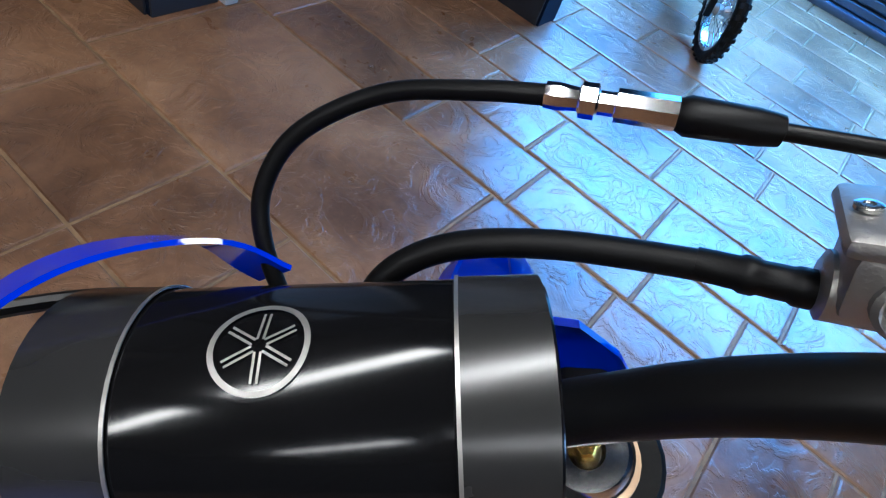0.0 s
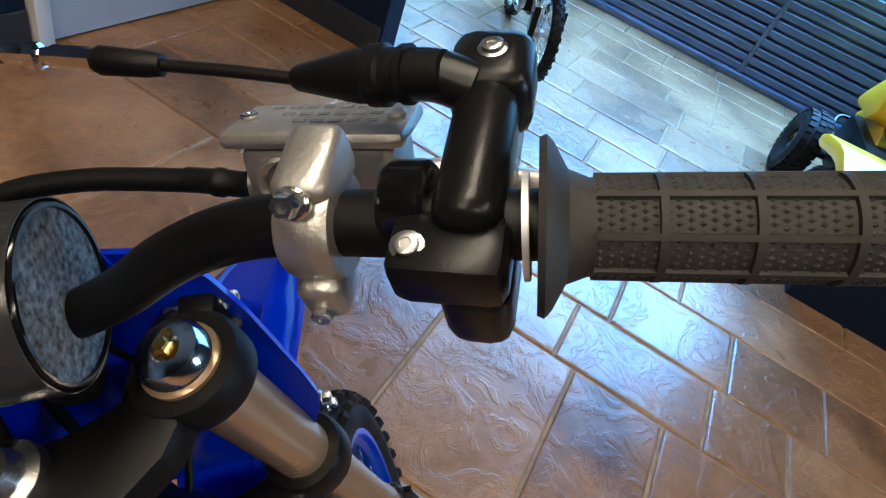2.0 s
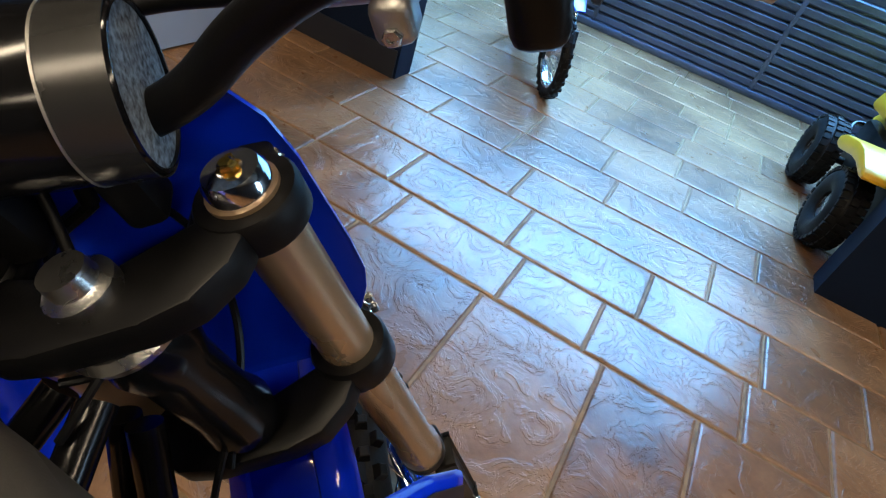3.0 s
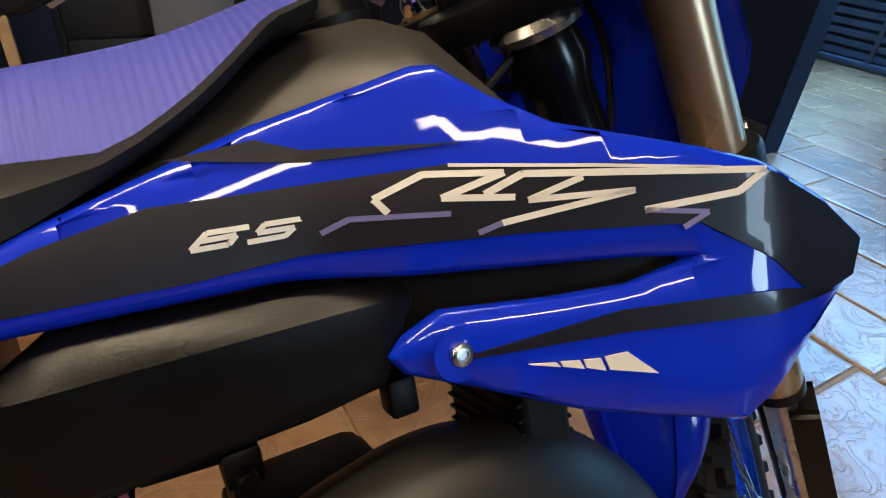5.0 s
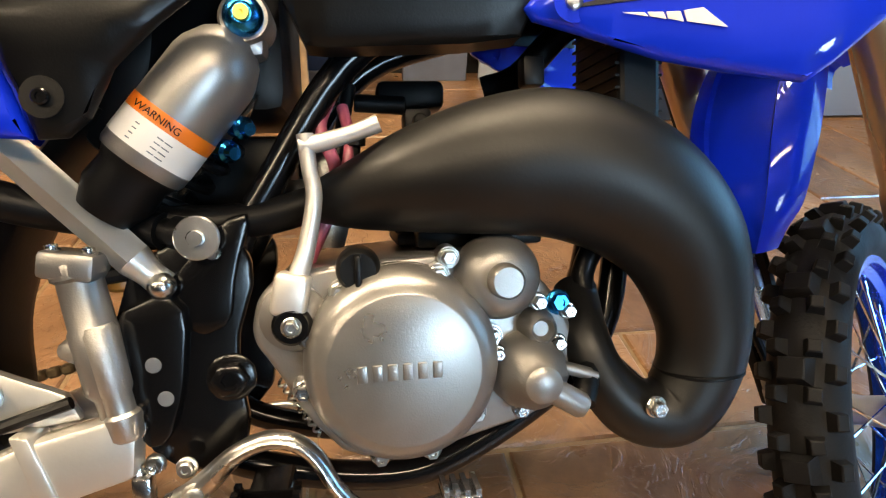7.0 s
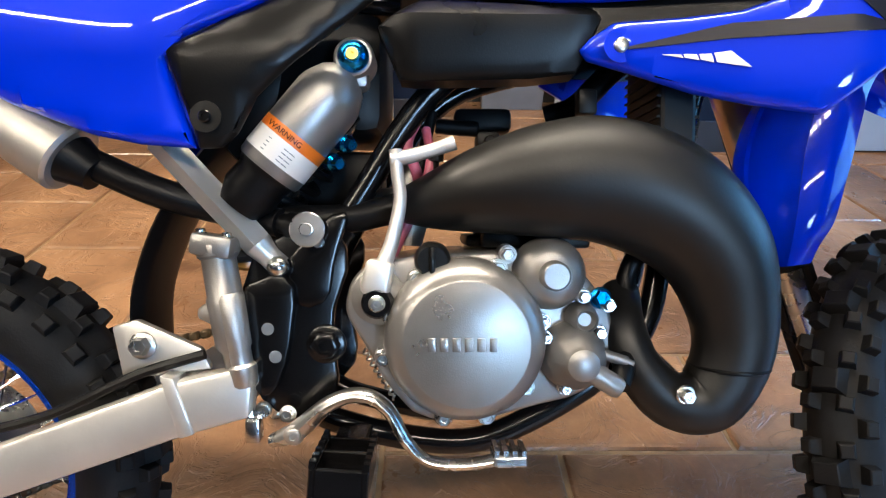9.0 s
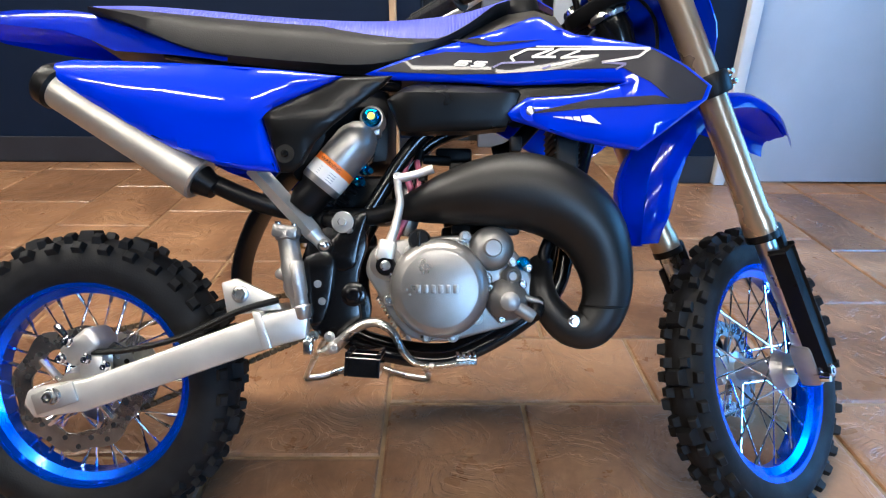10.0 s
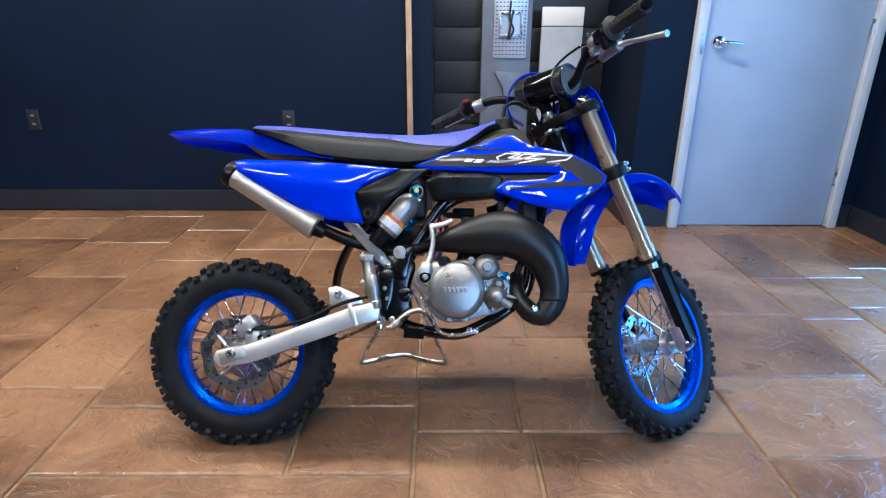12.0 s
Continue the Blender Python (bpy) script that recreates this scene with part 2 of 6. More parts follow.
HGT = 3.0
wall("wall_north", -4.6, 0.50, 2.14, 2.29, -0.006, HGT, M_NAVY, "dark navy painted showroom wall with black base")
wall("wall_recess", 0.35, 1.64, 2.62, 2.77, -0.006, HGT, M_SLAT, "black painted wall at the back of the recess")
wall("wall_recess_side", 0.35, 0.50, 2.293, 2.617, -0.006, HGT, M_SLAT, "black painted side wall of the recess")
wall("wall_door_side", 1.60, 1.83, 1.84, 2.616, -0.006, HGT, M_NAVY, "navy painted wall beside the grey door")
wall("wall_door_end", 2.784, 2.87, 1.84, 2.0, -0.006, HGT, M_NAVY, "narrow navy wall beside the door frame")
wall("wall_over_door", 1.83, 2.784, 1.84, 2.0, 2.12, HGT, M_NAVY, "navy wall over the door")
wall("wall_partition_a", 2.87, 3.0, 1.215, 2.9, -0.006, HGT, M_NAVY, "dark navy partition wall beside the opening")
wall("wall_partition_b", 2.88, 3.01, -4.6, -0.655, -0.006, HGT, M_NAVY, "dark navy partition wall on the far side of the opening")
wall("wall_far_room", 3.003, 5.2, 2.75, 2.9, -0.006, HGT, M_NAVY, "navy side wall of the front room")
wall("wall_west", -4.6, -4.45, -4.6, 2.137, -0.006, HGT, M_NAVY, "navy wall at the end of the showroom")
wall("wall_south_a", -4.447, 1.8, -4.6, -4.45, -0.006, HGT, M_NAVY, "navy wall behind the camera")
wall("wall_south_low", 1.8, 2.877, -4.6, -4.45, -0.006, 1.2, M_NAVY, "navy wall under the front window")
wall("wall_south_top", 1.8, 2.877, -4.6, -4.45, 2.5, HGT, M_NAVY, "navy wall over the front window")
wall("wall_south_b", 3.013, 5.2, -4.6, -4.45, -0.006, HGT, M_NAVY, "navy wall of the front room")
wall("wall_shutter_low", 5.06, 5.2, -4.447, 2.747, -0.006, 0.72, M_SHUT, "dark wall under the shop window")
wall("wall_window_top", 5.06, 5.2, -4.447, 2.747, 2.65, HGT, M_NAVY, "navy wall over the shop window")
tagged(link_mesh("ceiling", box(-4.6, 5.2, -4.6, 2.9, HGT + 0.003, HGT + 0.12), M_CEIL, False), "plain painted showroom ceiling", "ceiling", kind="structure")

for name, b in (("baseboard_north", (-4.44, 0.497, 2.128, 2.1385, 0, 0.125)), ("baseboard_door_side", (1.60, 1.827, 1.829, 1.8385, 0, 0.125)),
                ("baseboard_door_end", (2.79, 2.858, 1.829, 1.8385, 0, 0.125)), ("baseboard_partition_a", (2.859, 2.8685, 1.225, 1.827, 0, 0.125)),
                ("baseboard_recess_side", (1.589, 1.5985, 1.85, 2.61, 0, 0.125))):
    tagged(link_mesh(name, box(*b, bevel=0.003), M_BASE, False), "black vinyl wall base", "baseboard", kind="structure")


def window(name, label, axis, at, a0, a1, z0, z1, bars, inward):
    """Shop window: frame, bars and bright panes; axis: 'x' for a wall across x, 'y' for one across y."""
    w = thing(name, label, "window", "structure")

    def b(p, q, r, s, d0, d1):
        lo, hi = sorted((at + inward * d0, at + inward * d1))
        return box(lo, hi, p, q, r, s, bevel=0.004) if axis == "x" else box(p, q, lo, hi, r, s, bevel=0.004)

    for p, q, r, s in ((a0, a1, z0, z0 + 0.06), (a0, a1, z1 - 0.06, z1), (a0, a0 + 0.06, z0 + 0.061, z1 - 0.061), (a1 - 0.06, a1, z0 + 0.061, z1 - 0.061)):
        part("window_frame", b(p, q, r, s, -0.05, 0.03), M_SHUT, w)
    step = (a1 - a0) / (bars + 1)
    for i in range(1, bars + 1):
        part("mullion", b(a0 + i * step - 0.025, a0 + i * step + 0.025, z0 + 0.061, z1 - 0.061, -0.045, 0.025), M_SHUT, w)
    for i in range(bars + 1):
        part("pane", b(a0 + i * step + 0.03, a0 + (i + 1) * step - 0.03, z0 + 0.062, z1 - 0.062, -0.03, -0.02), M_GLASSLIT, w, "bright daylight pane", False)
    return w


window("window_1", "wide shop window with dark frame and bright daylight", "x", 5.10, -4.4, 2.7, 0.722, 2.648, 5, -1)
window("window_2", "front window with dark frame and bright daylight", "y", -4.50, 1.803, 2.874, 1.202, 2.498, 1, 1)

# ribbed dark shutter under the shop window
shutter = thing("shutter", "dark ribbed metal shutter panel under the shop window", "shutter", "structure")
for i in range(11):
    z = 0.05 + i * 0.062
    part("slat", box(5.022, 5.056, -3.2, 2.72, z, z + 0.05, bevel=0.008, segs=1), M_SHUT, shutter)
for y in (-2.6, -1.3, -0.25, 0.9, 1.9):
    part("upright", box(5.005, 5.020, y, y + 0.03, 0.0, 0.72, bevel=0.004), M_SHUT, shutter)
part("bottom_rail", box(4.98, 5.056, -3.2, 2.72, 0.0, 0.045, bevel=0.006), M_SHUT, shutter)

# ceiling fittings
for lx, ly in LAMPS:
    c = thing("ceiling_light", "long warm white ceiling light fitting", "ceiling light", group="ceiling lights")
    part("frame", box(lx - 0.98, lx + 0.98, ly - 0.13, ly + 0.13, 2.955, 3.0, bevel=0.01), M_FRAMEP, c)
    part("diffuser", box(lx - 0.94, lx + 0.94, ly - 0.10, ly + 0.10, 2.935, 2.954, bevel=0.006), M_LAMP, c, "glowing diffuser")

# the grey door
door = thing("door_1", "closed light grey steel door with lever handle", "door", "structure")
for b in ((1.832, 1.882, 1.80, 1.90, 0.0, 2.118), (2.732, 2.782, 1.80, 1.90, 0.0, 2.118), (1.8825, 2.7315, 1.80, 1.90, 2.068, 2.118)):
    part("door_frame", box(*b, bevel=0.006), M_FRAMEP, door, "pale grey steel frame")
part("door_leaf", box(1.888, 2.726, 1.835, 1.88, 0.008, 2.062, bevel=0.004), M_DOOR, door)
for z in (0.24, 1.0, 1.85):
    part("hinge", rod(bmesh.new(), (2.729, 1.826, z), (2.729, 1.826, z + 0.1), 0.008, 10), M_STEEL, door)
h = bmesh.new()
lathe(h, (1.957, 1.834, 0.985), (1.957, 1.80, 0.985), [(0, 0.034), (0.25, 0.034), (0.5, 0.030), (0.6, 0.018), (1.0, 0.016), (1.25, 0.015), (1.25, 0)], 24)
tube(h, [(1.957, 1.795, 0.985), (1.975, 1.785, 0.985), (2.02, 1.785, 0.983), (2.065, 1.787, 0.979)], [0.011, 0.011, 0.010, 0.008], 4, 10)
part("door_handle", h, M_CHROME, door, "brushed chrome lever handle")
part("strike", box(1.855, 1.873, 1.794, 1.799, 0.93, 1.04, bevel=0.001), M_STEEL, door)

# pine edge and racking in the recess
tagged(link_mesh("trim_post", box(0.36, 0.392, 2.10, 2.137, 0.0, HGT - 0.004, bevel=0.003), M_WOOD), "raw pine edge strip of the recess", "trim", kind="structure")
for i in range(12):
    tagged(link_mesh("trim", box(0.51, 1.59, 2.600, 2.616, 0.06 + i * 0.2, 0.06 + i * 0.2 + 0.192, bevel=0.004), M_SLAT), "black slatwall board", "trim", kind="structure")

M_RACK = mat("grey_rack_steel", (0.16, 0.17, 0.19), 0.45, 0.3, var=0.1, scale=10)
M_PERF = mat("perforated_sheet", (0.55, 0.56, 0.58), 0.4, 0.6, var=0.08, scale=10)
M_HOLE = mat("dark_hole", (0.006, 0.006, 0.007), 0.6)
rack = thing("display_stand", "tall grey steel display stand with perforated panel", "display stand")
part("body", box(0.80, 1.10, 2.44, 2.50, 0.0, 1.9, bevel=0.006), M_RACK, rack)
part("panel", box(0.87, 1.07, 2.425, 2.438, 0.88, 1.40, bevel=0.004), M_PERF, rack, "silver perforated sheet")
hb = bmesh.new()
for i in range(9):
    for j in range(22):
        cx, cz = 0.885 + i * 0.0213, 0.90 + j * 0.0225
        if 1.0 < cz < 1.14 and 0.90 < cx < 1.04:
            continue
        add_box(hb, cx - 0.005, cx + 0.005, 2.4225, 2.426, cz - 0.003, cz + 0.003)
part("slot_pattern", hb, M_HOLE, rack, "rows of slots", False)
part("bracket", plate(bmesh.new(), [(0.88, 0.80), (1.06, 0.80), (1.0, 0.70), (0.99, 0.55), (0.95, 0.55), (0.94, 0.70)], 2.40, 2.438, 0.004), M_RACK, rack)
fr = bmesh.new()
for b in ((0.90, 1.04, 1.125, 1.14), (0.90, 1.04, 1.0, 1.015), (0.90, 0.912, 1.0155, 1.1245), (1.028, 1.04, 1.0155, 1.1245)):
    add_box(fr, b[0], b[1], 2.405, 2.424, b[2], b[3], bevel=0.003)
part("frame", fr, M_STEEL, rack)
tagged(link_mesh("hanging_cable", tube(bmesh.new(), [(0.965, 2.40, 1.20), (0.96, 2.395, 1.10), (0.985, 2.392, 1.04), (0.955, 2.39, 0.99), (0.965, 2.392, 1.06), (0.98, 2.395, 1.15)], 0.006, 6, 8), M_BASE), "tangled dark cable hanging on the stand", "cable")
M_BOARD = mat("white_board", (0.62, 0.60, 0.54), 0.5, var=0.05, scale=6)
panel2 = thing("sign_board", "pale grey board with white top standing in the recess", "board")
part("body", box(1.16, 1.41, 2.44, 2.47, 0.0, 1.06, bevel=0.006), mat("grey_board", (0.30, 0.31, 0.32), 0.5, var=0.08, scale=8), panel2)
part("top", box(1.16, 1.41, 2.438, 2.47, 1.063, 1.17, bevel=0.006), M_BOARD, panel2, "white top band")


def outlet(x, z):
    o = thing("wall_outlet", "dark wall outlet plate with two sockets", "outlet", group="wall outlets")
    part("plate", box(x - 0.036, x + 0.036, 2.132, 2.1385, z - 0.058, z + 0.058, bevel=0.003), M_SLAT, o)
    for dz in (-0.024, 0.024):
        part("socket", box(x - 0.017, x + 0.017, 2.1285, 2.1318, z + dz - 0.014, z + dz + 0.014, bevel=0.003), M_BASE, o)
        for dx in (-0.006, 0.006):
            part("slot", box(x + dx - 0.0015, x + dx + 0.0015, 2.1275, 2.1287, z + dz - 0.004, z + dz + 0.006), M_FRAMEP, o)


outlet(-0.33, 0.54)
outlet(-1.80, 0.54)

# ---- the motorcycle: built upright, then leaned on its stand ----
LEAN, BIKE_Y, BIKE_Z = 26.0, -0.03, -0.006
BIKE = Matrix.Translation((0, BIKE_Y, BIKE_Z)) @ Matrix.Rotation(radians(-LEAN), 4, "X")

M_BLUE = mat("blue_gloss_plastic", (0.0006, 0.023, 0.56), 0.4, spec=0.10, coat=0.9, var=0.05, scale=4)
M_BLACKP = mat("black_plastic", (0.0045, 0.0045, 0.0045), 0.32, var=0.15, scale=30, bump=0.12, bump_scale=600, spec=0.18)
M_SATIN = mat("satin_black", (0.003, 0.003, 0.0033), 0.40, var=0.15, scale=20, bump=0.1, bump_scale=400, spec=0.17)
M_FRAME = mat("black_frame_enamel", (0.0035, 0.0035, 0.004), 0.16, var=0.1, scale=15, spec=0.3)
M_RUBBER = mat("tyre_rubber", (0.0075, 0.0075, 0.008), 0.6, var=0.3, scale=40, bump=0.35, bump_scale=300, spec=0.17)
M_GRIP = mat("grip_rubber", (0.020, 0.019, 0.018), 0.6, spec=0.3, var=0.12, scale=60, bump=0.2, bump_scale=700)
M_ALU = mat("bare_aluminium", (0.60, 0.58, 0.54), 0.36, 0.7, var=0.06, scale=25, bump=0.1, bump_scale=300)
M_CAST = mat("cast_aluminium", (0.42, 0.41, 0.39), 0.42, 0.9, var=0.08, scale=40, bump=0.3, bump_scale=500)
M_COVER = mat("silver_engine_paint", (0.26, 0.25, 0.24), 0.34, 0.75, var=0.05, scale=40, bump=0.15, bump_scale=700)
M_GOLD = mat("bronze_fork_tube", (0.42, 0.30, 0.19), 0.26, 0.7, var=0.06, scale=15)
M_RIM = mat("blue_anodised_rim", (0.005, 0.085, 0.72), 0.22, 0.75, coat=0.3, var=0.06, scale=10)
M_SEATSIDE = mat("black_seat_vinyl", (0.012, 0.011, 0.010), 0.55, spec=0.3, var=0.12, scale=30, bump=0.25, bump_scale=500)
M_DECAL = mat("dark_graphite_decal", (0.006, 0.0055, 0.012), 0.4, spec=0.3, coat=0.3, var=0.12, scale=5)
M_WHITE = mat("white_decal", (0.72, 0.69, 0.64), 0.3, var=0.03, scale=8)
M_LILAC = mat("lilac_decal", (0.16, 0.15, 0.34), 0.3, var=0.03, scale=8)
M_ORANGE = mat("orange_label", (0.75, 0.17, 0.01), 0.4, var=0.03, scale=8)
M_SILENCER = mat("brushed_silencer", (0.46, 0.44, 0.40), 0.45, 0.85, var=0.08, scale=30, bump=0.15, bump_scale=300)
M_KNOB = mat("blue_anodised_knob", (0.02, 0.24, 0.60), 0.2, 1.0, var=0.05)
M_BRASS = mat("brass", (0.70, 0.45, 0.10), 0.25, 1.0, var=0.06)
M_RED = mat("red_switch", (0.65, 0.03, 0.012), 0.35, var=0.03)
M_HOSE = mat("pink_hose", (0.42, 0.10, 0.16), 0.3, var=0.1, scale=20)
M_CHAIN = mat("oiled_chain", (0.20, 0.15, 0.09), 0.4, 0.8, var=0.3, scale=60)
M_PLUG = mat("yellow_mark", (0.7, 0.5, 0.03), 0.5)


def foam_material():
    m = mat("grey_foam", (0.075, 0.09, 0.105), 0.9, var=0.95, scale=260, bump=1.0, bump_scale=260)
    return m


M_FOAM = foam_material()


def seat_material():
    """Blue cover with fine cross ribs."""
    m = mat("blue_ribbed_seat_cover", (0.055, 0.065, 0.42), 0.5, var=0.05, scale=12)
    n, l = m.node_tree.nodes, m.node_tree.links
    co = n.new("ShaderNodeTexCoord")
    w = n.new("ShaderNodeTexWave")
    w.bands_direction = "X"
    w.inputs["Scale"].default_value = 62
    l.new(co.outputs["Object"], w.inputs["Vector"])
    b = n.new("ShaderNodeBump")
    b.inputs["Strength"].default_value, b.inputs["Distance"].default_value = 0.5, 0.0012
    l.new(w.outputs["Fac"], b.inputs["Height"])
    l.new(b.outputs["Normal"], n["Principled BSDF"].inputs["Normal"])
    return m


M_SEAT = seat_material()

moto = thing("motorcycle", "blue and black youth motocross bike leaning on a wire stand", "motorcycle", m=BIKE)


def soften(outline, times=1):
    for _ in range(times):
        out = []
        for (a, b), (c, d) in zip(outline, outline[1:] + outline[:1]):
            out += [(a * 0.8 + c * 0.2, b * 0.8 + d * 0.2), (a * 0.2 + c * 0.8, b * 0.2 + d * 0.8)]
        outline = out
    return outline


def edge_distance(outline, x, z):
    best = 9.0
    for (a, b), (c, d) in zip(outline, outline[1:] + outline[:1]):
        vx, vz = c - a, d - b
        t = max(0, min(1, ((x - a) * vx + (z - b) * vz) / (vx * vx + vz * vz + 1e-12)))
        best = min(best, math.hypot(x - a - t * vx, z - b - t * vz))
    return best


def panel(bm, outline, surf, thick=0.004, step=0.02, roll=0.012, depth=0.008, sign=1):
    """Moulded sheet: the outline in (x, z), laid on y = surf(x, z), with edges rolled inwards."""
    t = bmesh.new()
    t.faces.new([t.verts.new((x, 0, z)) for x, z in outline])
    for axis in (0, 2):
        vals = [p[axis // 2] for p in outline]
        k = math.floor(min(vals) / step) + 1
        while k * step < max(vals):
            co, no = [0, 0, 0], [0, 0, 0]
            co[axis], no[axis] = k * step, 1
            bmesh.ops.bisect_plane(t, geom=t.verts[:] + t.edges[:] + t.faces[:], plane_co=co, plane_no=no)
            k += 1
    if roll:
        # inner loop near the edge keeps the roll crisp
        bmesh.ops.inset_region(t, faces=t.faces[:], thickness=roll * 0.35, use_boundary=True)
    bmesh.ops.triangulate(t, faces=[f for f in t.faces if len(f.verts) > 4])
    for v in t.verts:
        e = edge_distance(outline, v.co.x, v.co.z)
        y = surf(v.co.x, v.co.z)
        if roll and e < roll:
            y += depth * (1 - e / roll) ** 2
        v.co.y = y
    g = bmesh.ops.extrude_face_region(t, geom=t.faces[:])
    for v in g["geom"]:
        if isinstance(v, bmesh.types.BMVert):
            v.co.y += thick
    if sign < 0:
        for v in t.verts:
            v.co.y = -v.co.y
    return merge(bm, t)


# --- wheels ---
knob_mesh = {}
rngk = random.Random(3)


def wheel(name, m, r_tyre, r_sec, r_rim, spokes, knob_w, label, disc_r):
    """Spoked wheel about the y axis at the matrix m under the bike."""
    w = thing(name, "", "")
    w.parent = moto
    w.matrix_basis = m
    tagged(w, label)
    t = bmesh.new()
    rc = r_tyre - r_sec
    prof = []
    for k in range(15):
        a = radians(-142 + 284 * k / 14)
        prof.append((math.sin(a) * r_sec * 1.02, rc + math.cos(a) * r_sec * (1.0 if math.cos(a) > 0 else 0.95)))
    lathe(t, (0, 0, 0), (0, 1, 0), prof + [(prof[0][0], prof[0][1])], 72)
    for row, ang, n, ln, wd in ((0, 0, 34, 0.017, 0.018), (1, 24, 34, 0.016, 0.016), (2, -24, 34, 0.016, 0.016), (3, 52, 34, 0.018, 0.015), (4, -52, 34, 0.018, 0.015)):
        for k in range(n):
            if row == 0 and k % 2:
                continue
            th = 2 * math.pi * (k + (0.5 if row in (1, 2) else 0)) / n
            q = Matrix.Rotation(th, 4, "Y") @ Matrix.Translation((0, 0, rc)) @ Matrix.Rotation(radians(-ang), 4, "X") @ Matrix.Translation((0, 0, r_sec))
            key = (row, name)
            if key not in knob_mesh:
                b = bmesh.new()
                bmesh.ops.create_cube(b, size=1)
                for v in b.verts:
                    tp = 0.80 if v.co.z > 0 else 1.1
                    v.co = Vector((v.co.x * ln * tp * (1.5 if row == 0 else 1), v.co.y * wd * tp * knob_w * (1.7 if row == 0 else 1), -0.006 + (v.co.z + 0.5) * 0.0175))
                bmesh.ops.bevel(b, geom=[e for e in b.edges if e.verts[0].co.z > 0 and e.verts[1].co.z > 0], offset=0.0012, segments=1, affect="EDGES")
                me = bpy.data.meshes.new("knob")
                b.to_mesh(me)
                b.free()
                me.materials.append(M_RUBBER)
                knob_mesh[key] = me
            o = new("knob", knob_mesh[key])
            o.parent = w
            o.matrix_basis = q @ Matrix.Rotation(rngk.uniform(-0.06, 0.06), 4, "Z")
    part("tyre", t, M_RUBBER, w, "black knobbly off-road tyre", angle=35)
    b = bmesh.new()
    hw = r_sec * 0.66
    lathe(b, (0, 0, 0), (0, 1, 0), [(-hw, r_rim + 0.012), (-hw - 0.004, r_rim + 0.009), (-hw - 0.003, r_rim - 0.003), (-hw * 0.72, r_rim - 0.005), (-hw * 0.45, r_rim - 0.016), (hw * 0.45, r_rim - 0.016),
                                   (hw * 0.72, r_rim - 0.005), (hw + 0.003, r_rim - 0.003), (hw + 0.004, r_rim + 0.009), (hw, r_rim + 0.012), (hw * 0.5, r_rim - 0.008), (-hw * 0.5, r_rim - 0.008), (-hw, r_rim + 0.012)], 64)
    part("rim", b, M_RIM, w, "blue anodised rim", angle=30)
    b = bmesh.new()
    lathe(b, (0, -0.055, 0), (0, 0.055, 0), [(0, 0.012), (0, 0.028), (0.1, 0.03), (0.16, 0.034), (0.22, 0.02), (0.5, 0.017), (0.78, 0.02), (0.84, 0.034), (0.9, 0.03), (1, 0.028), (1, 0.012)], 28)
    part("hub", b, M_CAST, w, "grey cast hub")
    for k in range(spokes):
        b = bmesh.new()
        side = 1 if k % 2 else -1
        cross = 1 if (k // 2) % 2 else -1
        a0 = 2 * math.pi * k / spokes
        a1 = a0 + cross * radians(52)
        p = Vector((math.sin(a1) * 0.031, side * 0.036, math.cos(a1) * 0.031))
        q = Vector((math.sin(a0) * (r_rim - 0.016), side * 0.004, math.cos(a0) * (r_rim - 0.016)))
        lathe(b, p, q, [(0, 0.0017), (1, 0.0017)], 6)
        lathe(b, q + (p - q).normalized() * 0.016, q, [(0, 0.003), (1, 0.003)], 6)
        part("spoke", b, M_CHROME, w)
    b = bmesh.new()
    ring = []
    n = 96
    for k in range(n):
        a = 2 * math.pi * k / n
        ring.append((math.sin(a) * (disc_r + 0.004 * math.sin(8 * a)), math.cos(a) * (disc_r + 0.004 * math.sin(8 * a))))
    y = -0.050 if disc_r > 0.09 or name == "rear_wheel" else 0.05
    for yy in (y, y + 0.004):
        vs = [b.verts.new((px, yy, pz)) for px, pz in ring]
        vi = [b.verts.new((px * 0.70, yy, pz * 0.70)) for px, pz in ring]
        for k in range(n):
            b.faces.new((vs[k], vs[(k + 1) % n], vi[(k + 1) % n], vi[k]))
        if yy == y:
            first = (vs, vi)
    for u, v in ((first[0], vs), (first[1], vi)):
        for k in range(n):
            b.faces.new((u[k], u[(k + 1) % n], v[(k + 1) % n], v[k]))
    for k in range(4):
        a = math.pi / 2 * k + 0.4
        rod(b, (math.sin(a) * 0.026, y + 0.004, math.cos(a) * 0.026), (math.sin(a + 0.3) * disc_r * 0.74, y + 0.003, math.cos(a + 0.3) * disc_r * 0.74), 0.006, 8)
    part("brake_disc", b, M_STEEL, w, "wavy drilled steel brake disc")
    for k in range(24):
        a = 2 * math.pi * k / 24
        rr = disc_r * (0.80 if k % 2 else 0.92)
        c = Vector((math.sin(a) * rr, y - 0.0007, math.cos(a) * rr))
        part("disc_hole", lathe(bmesh.new(), c, c + Vector((0, 0.0054, 0)), [(0, 0.0042), (1, 0.0042)], 10), M_HOLE, w)
    return w


RW = Vector((0.018, 0, 0.260))
wheel("rear_wheel", Matrix.Translation(RW) @ Matrix.Rotation(radians(4), 4, "X"), 0.236, 0.043, 0.163, 32, 1.1, "spoked rear wheel with knobbly tyre", 0.098)

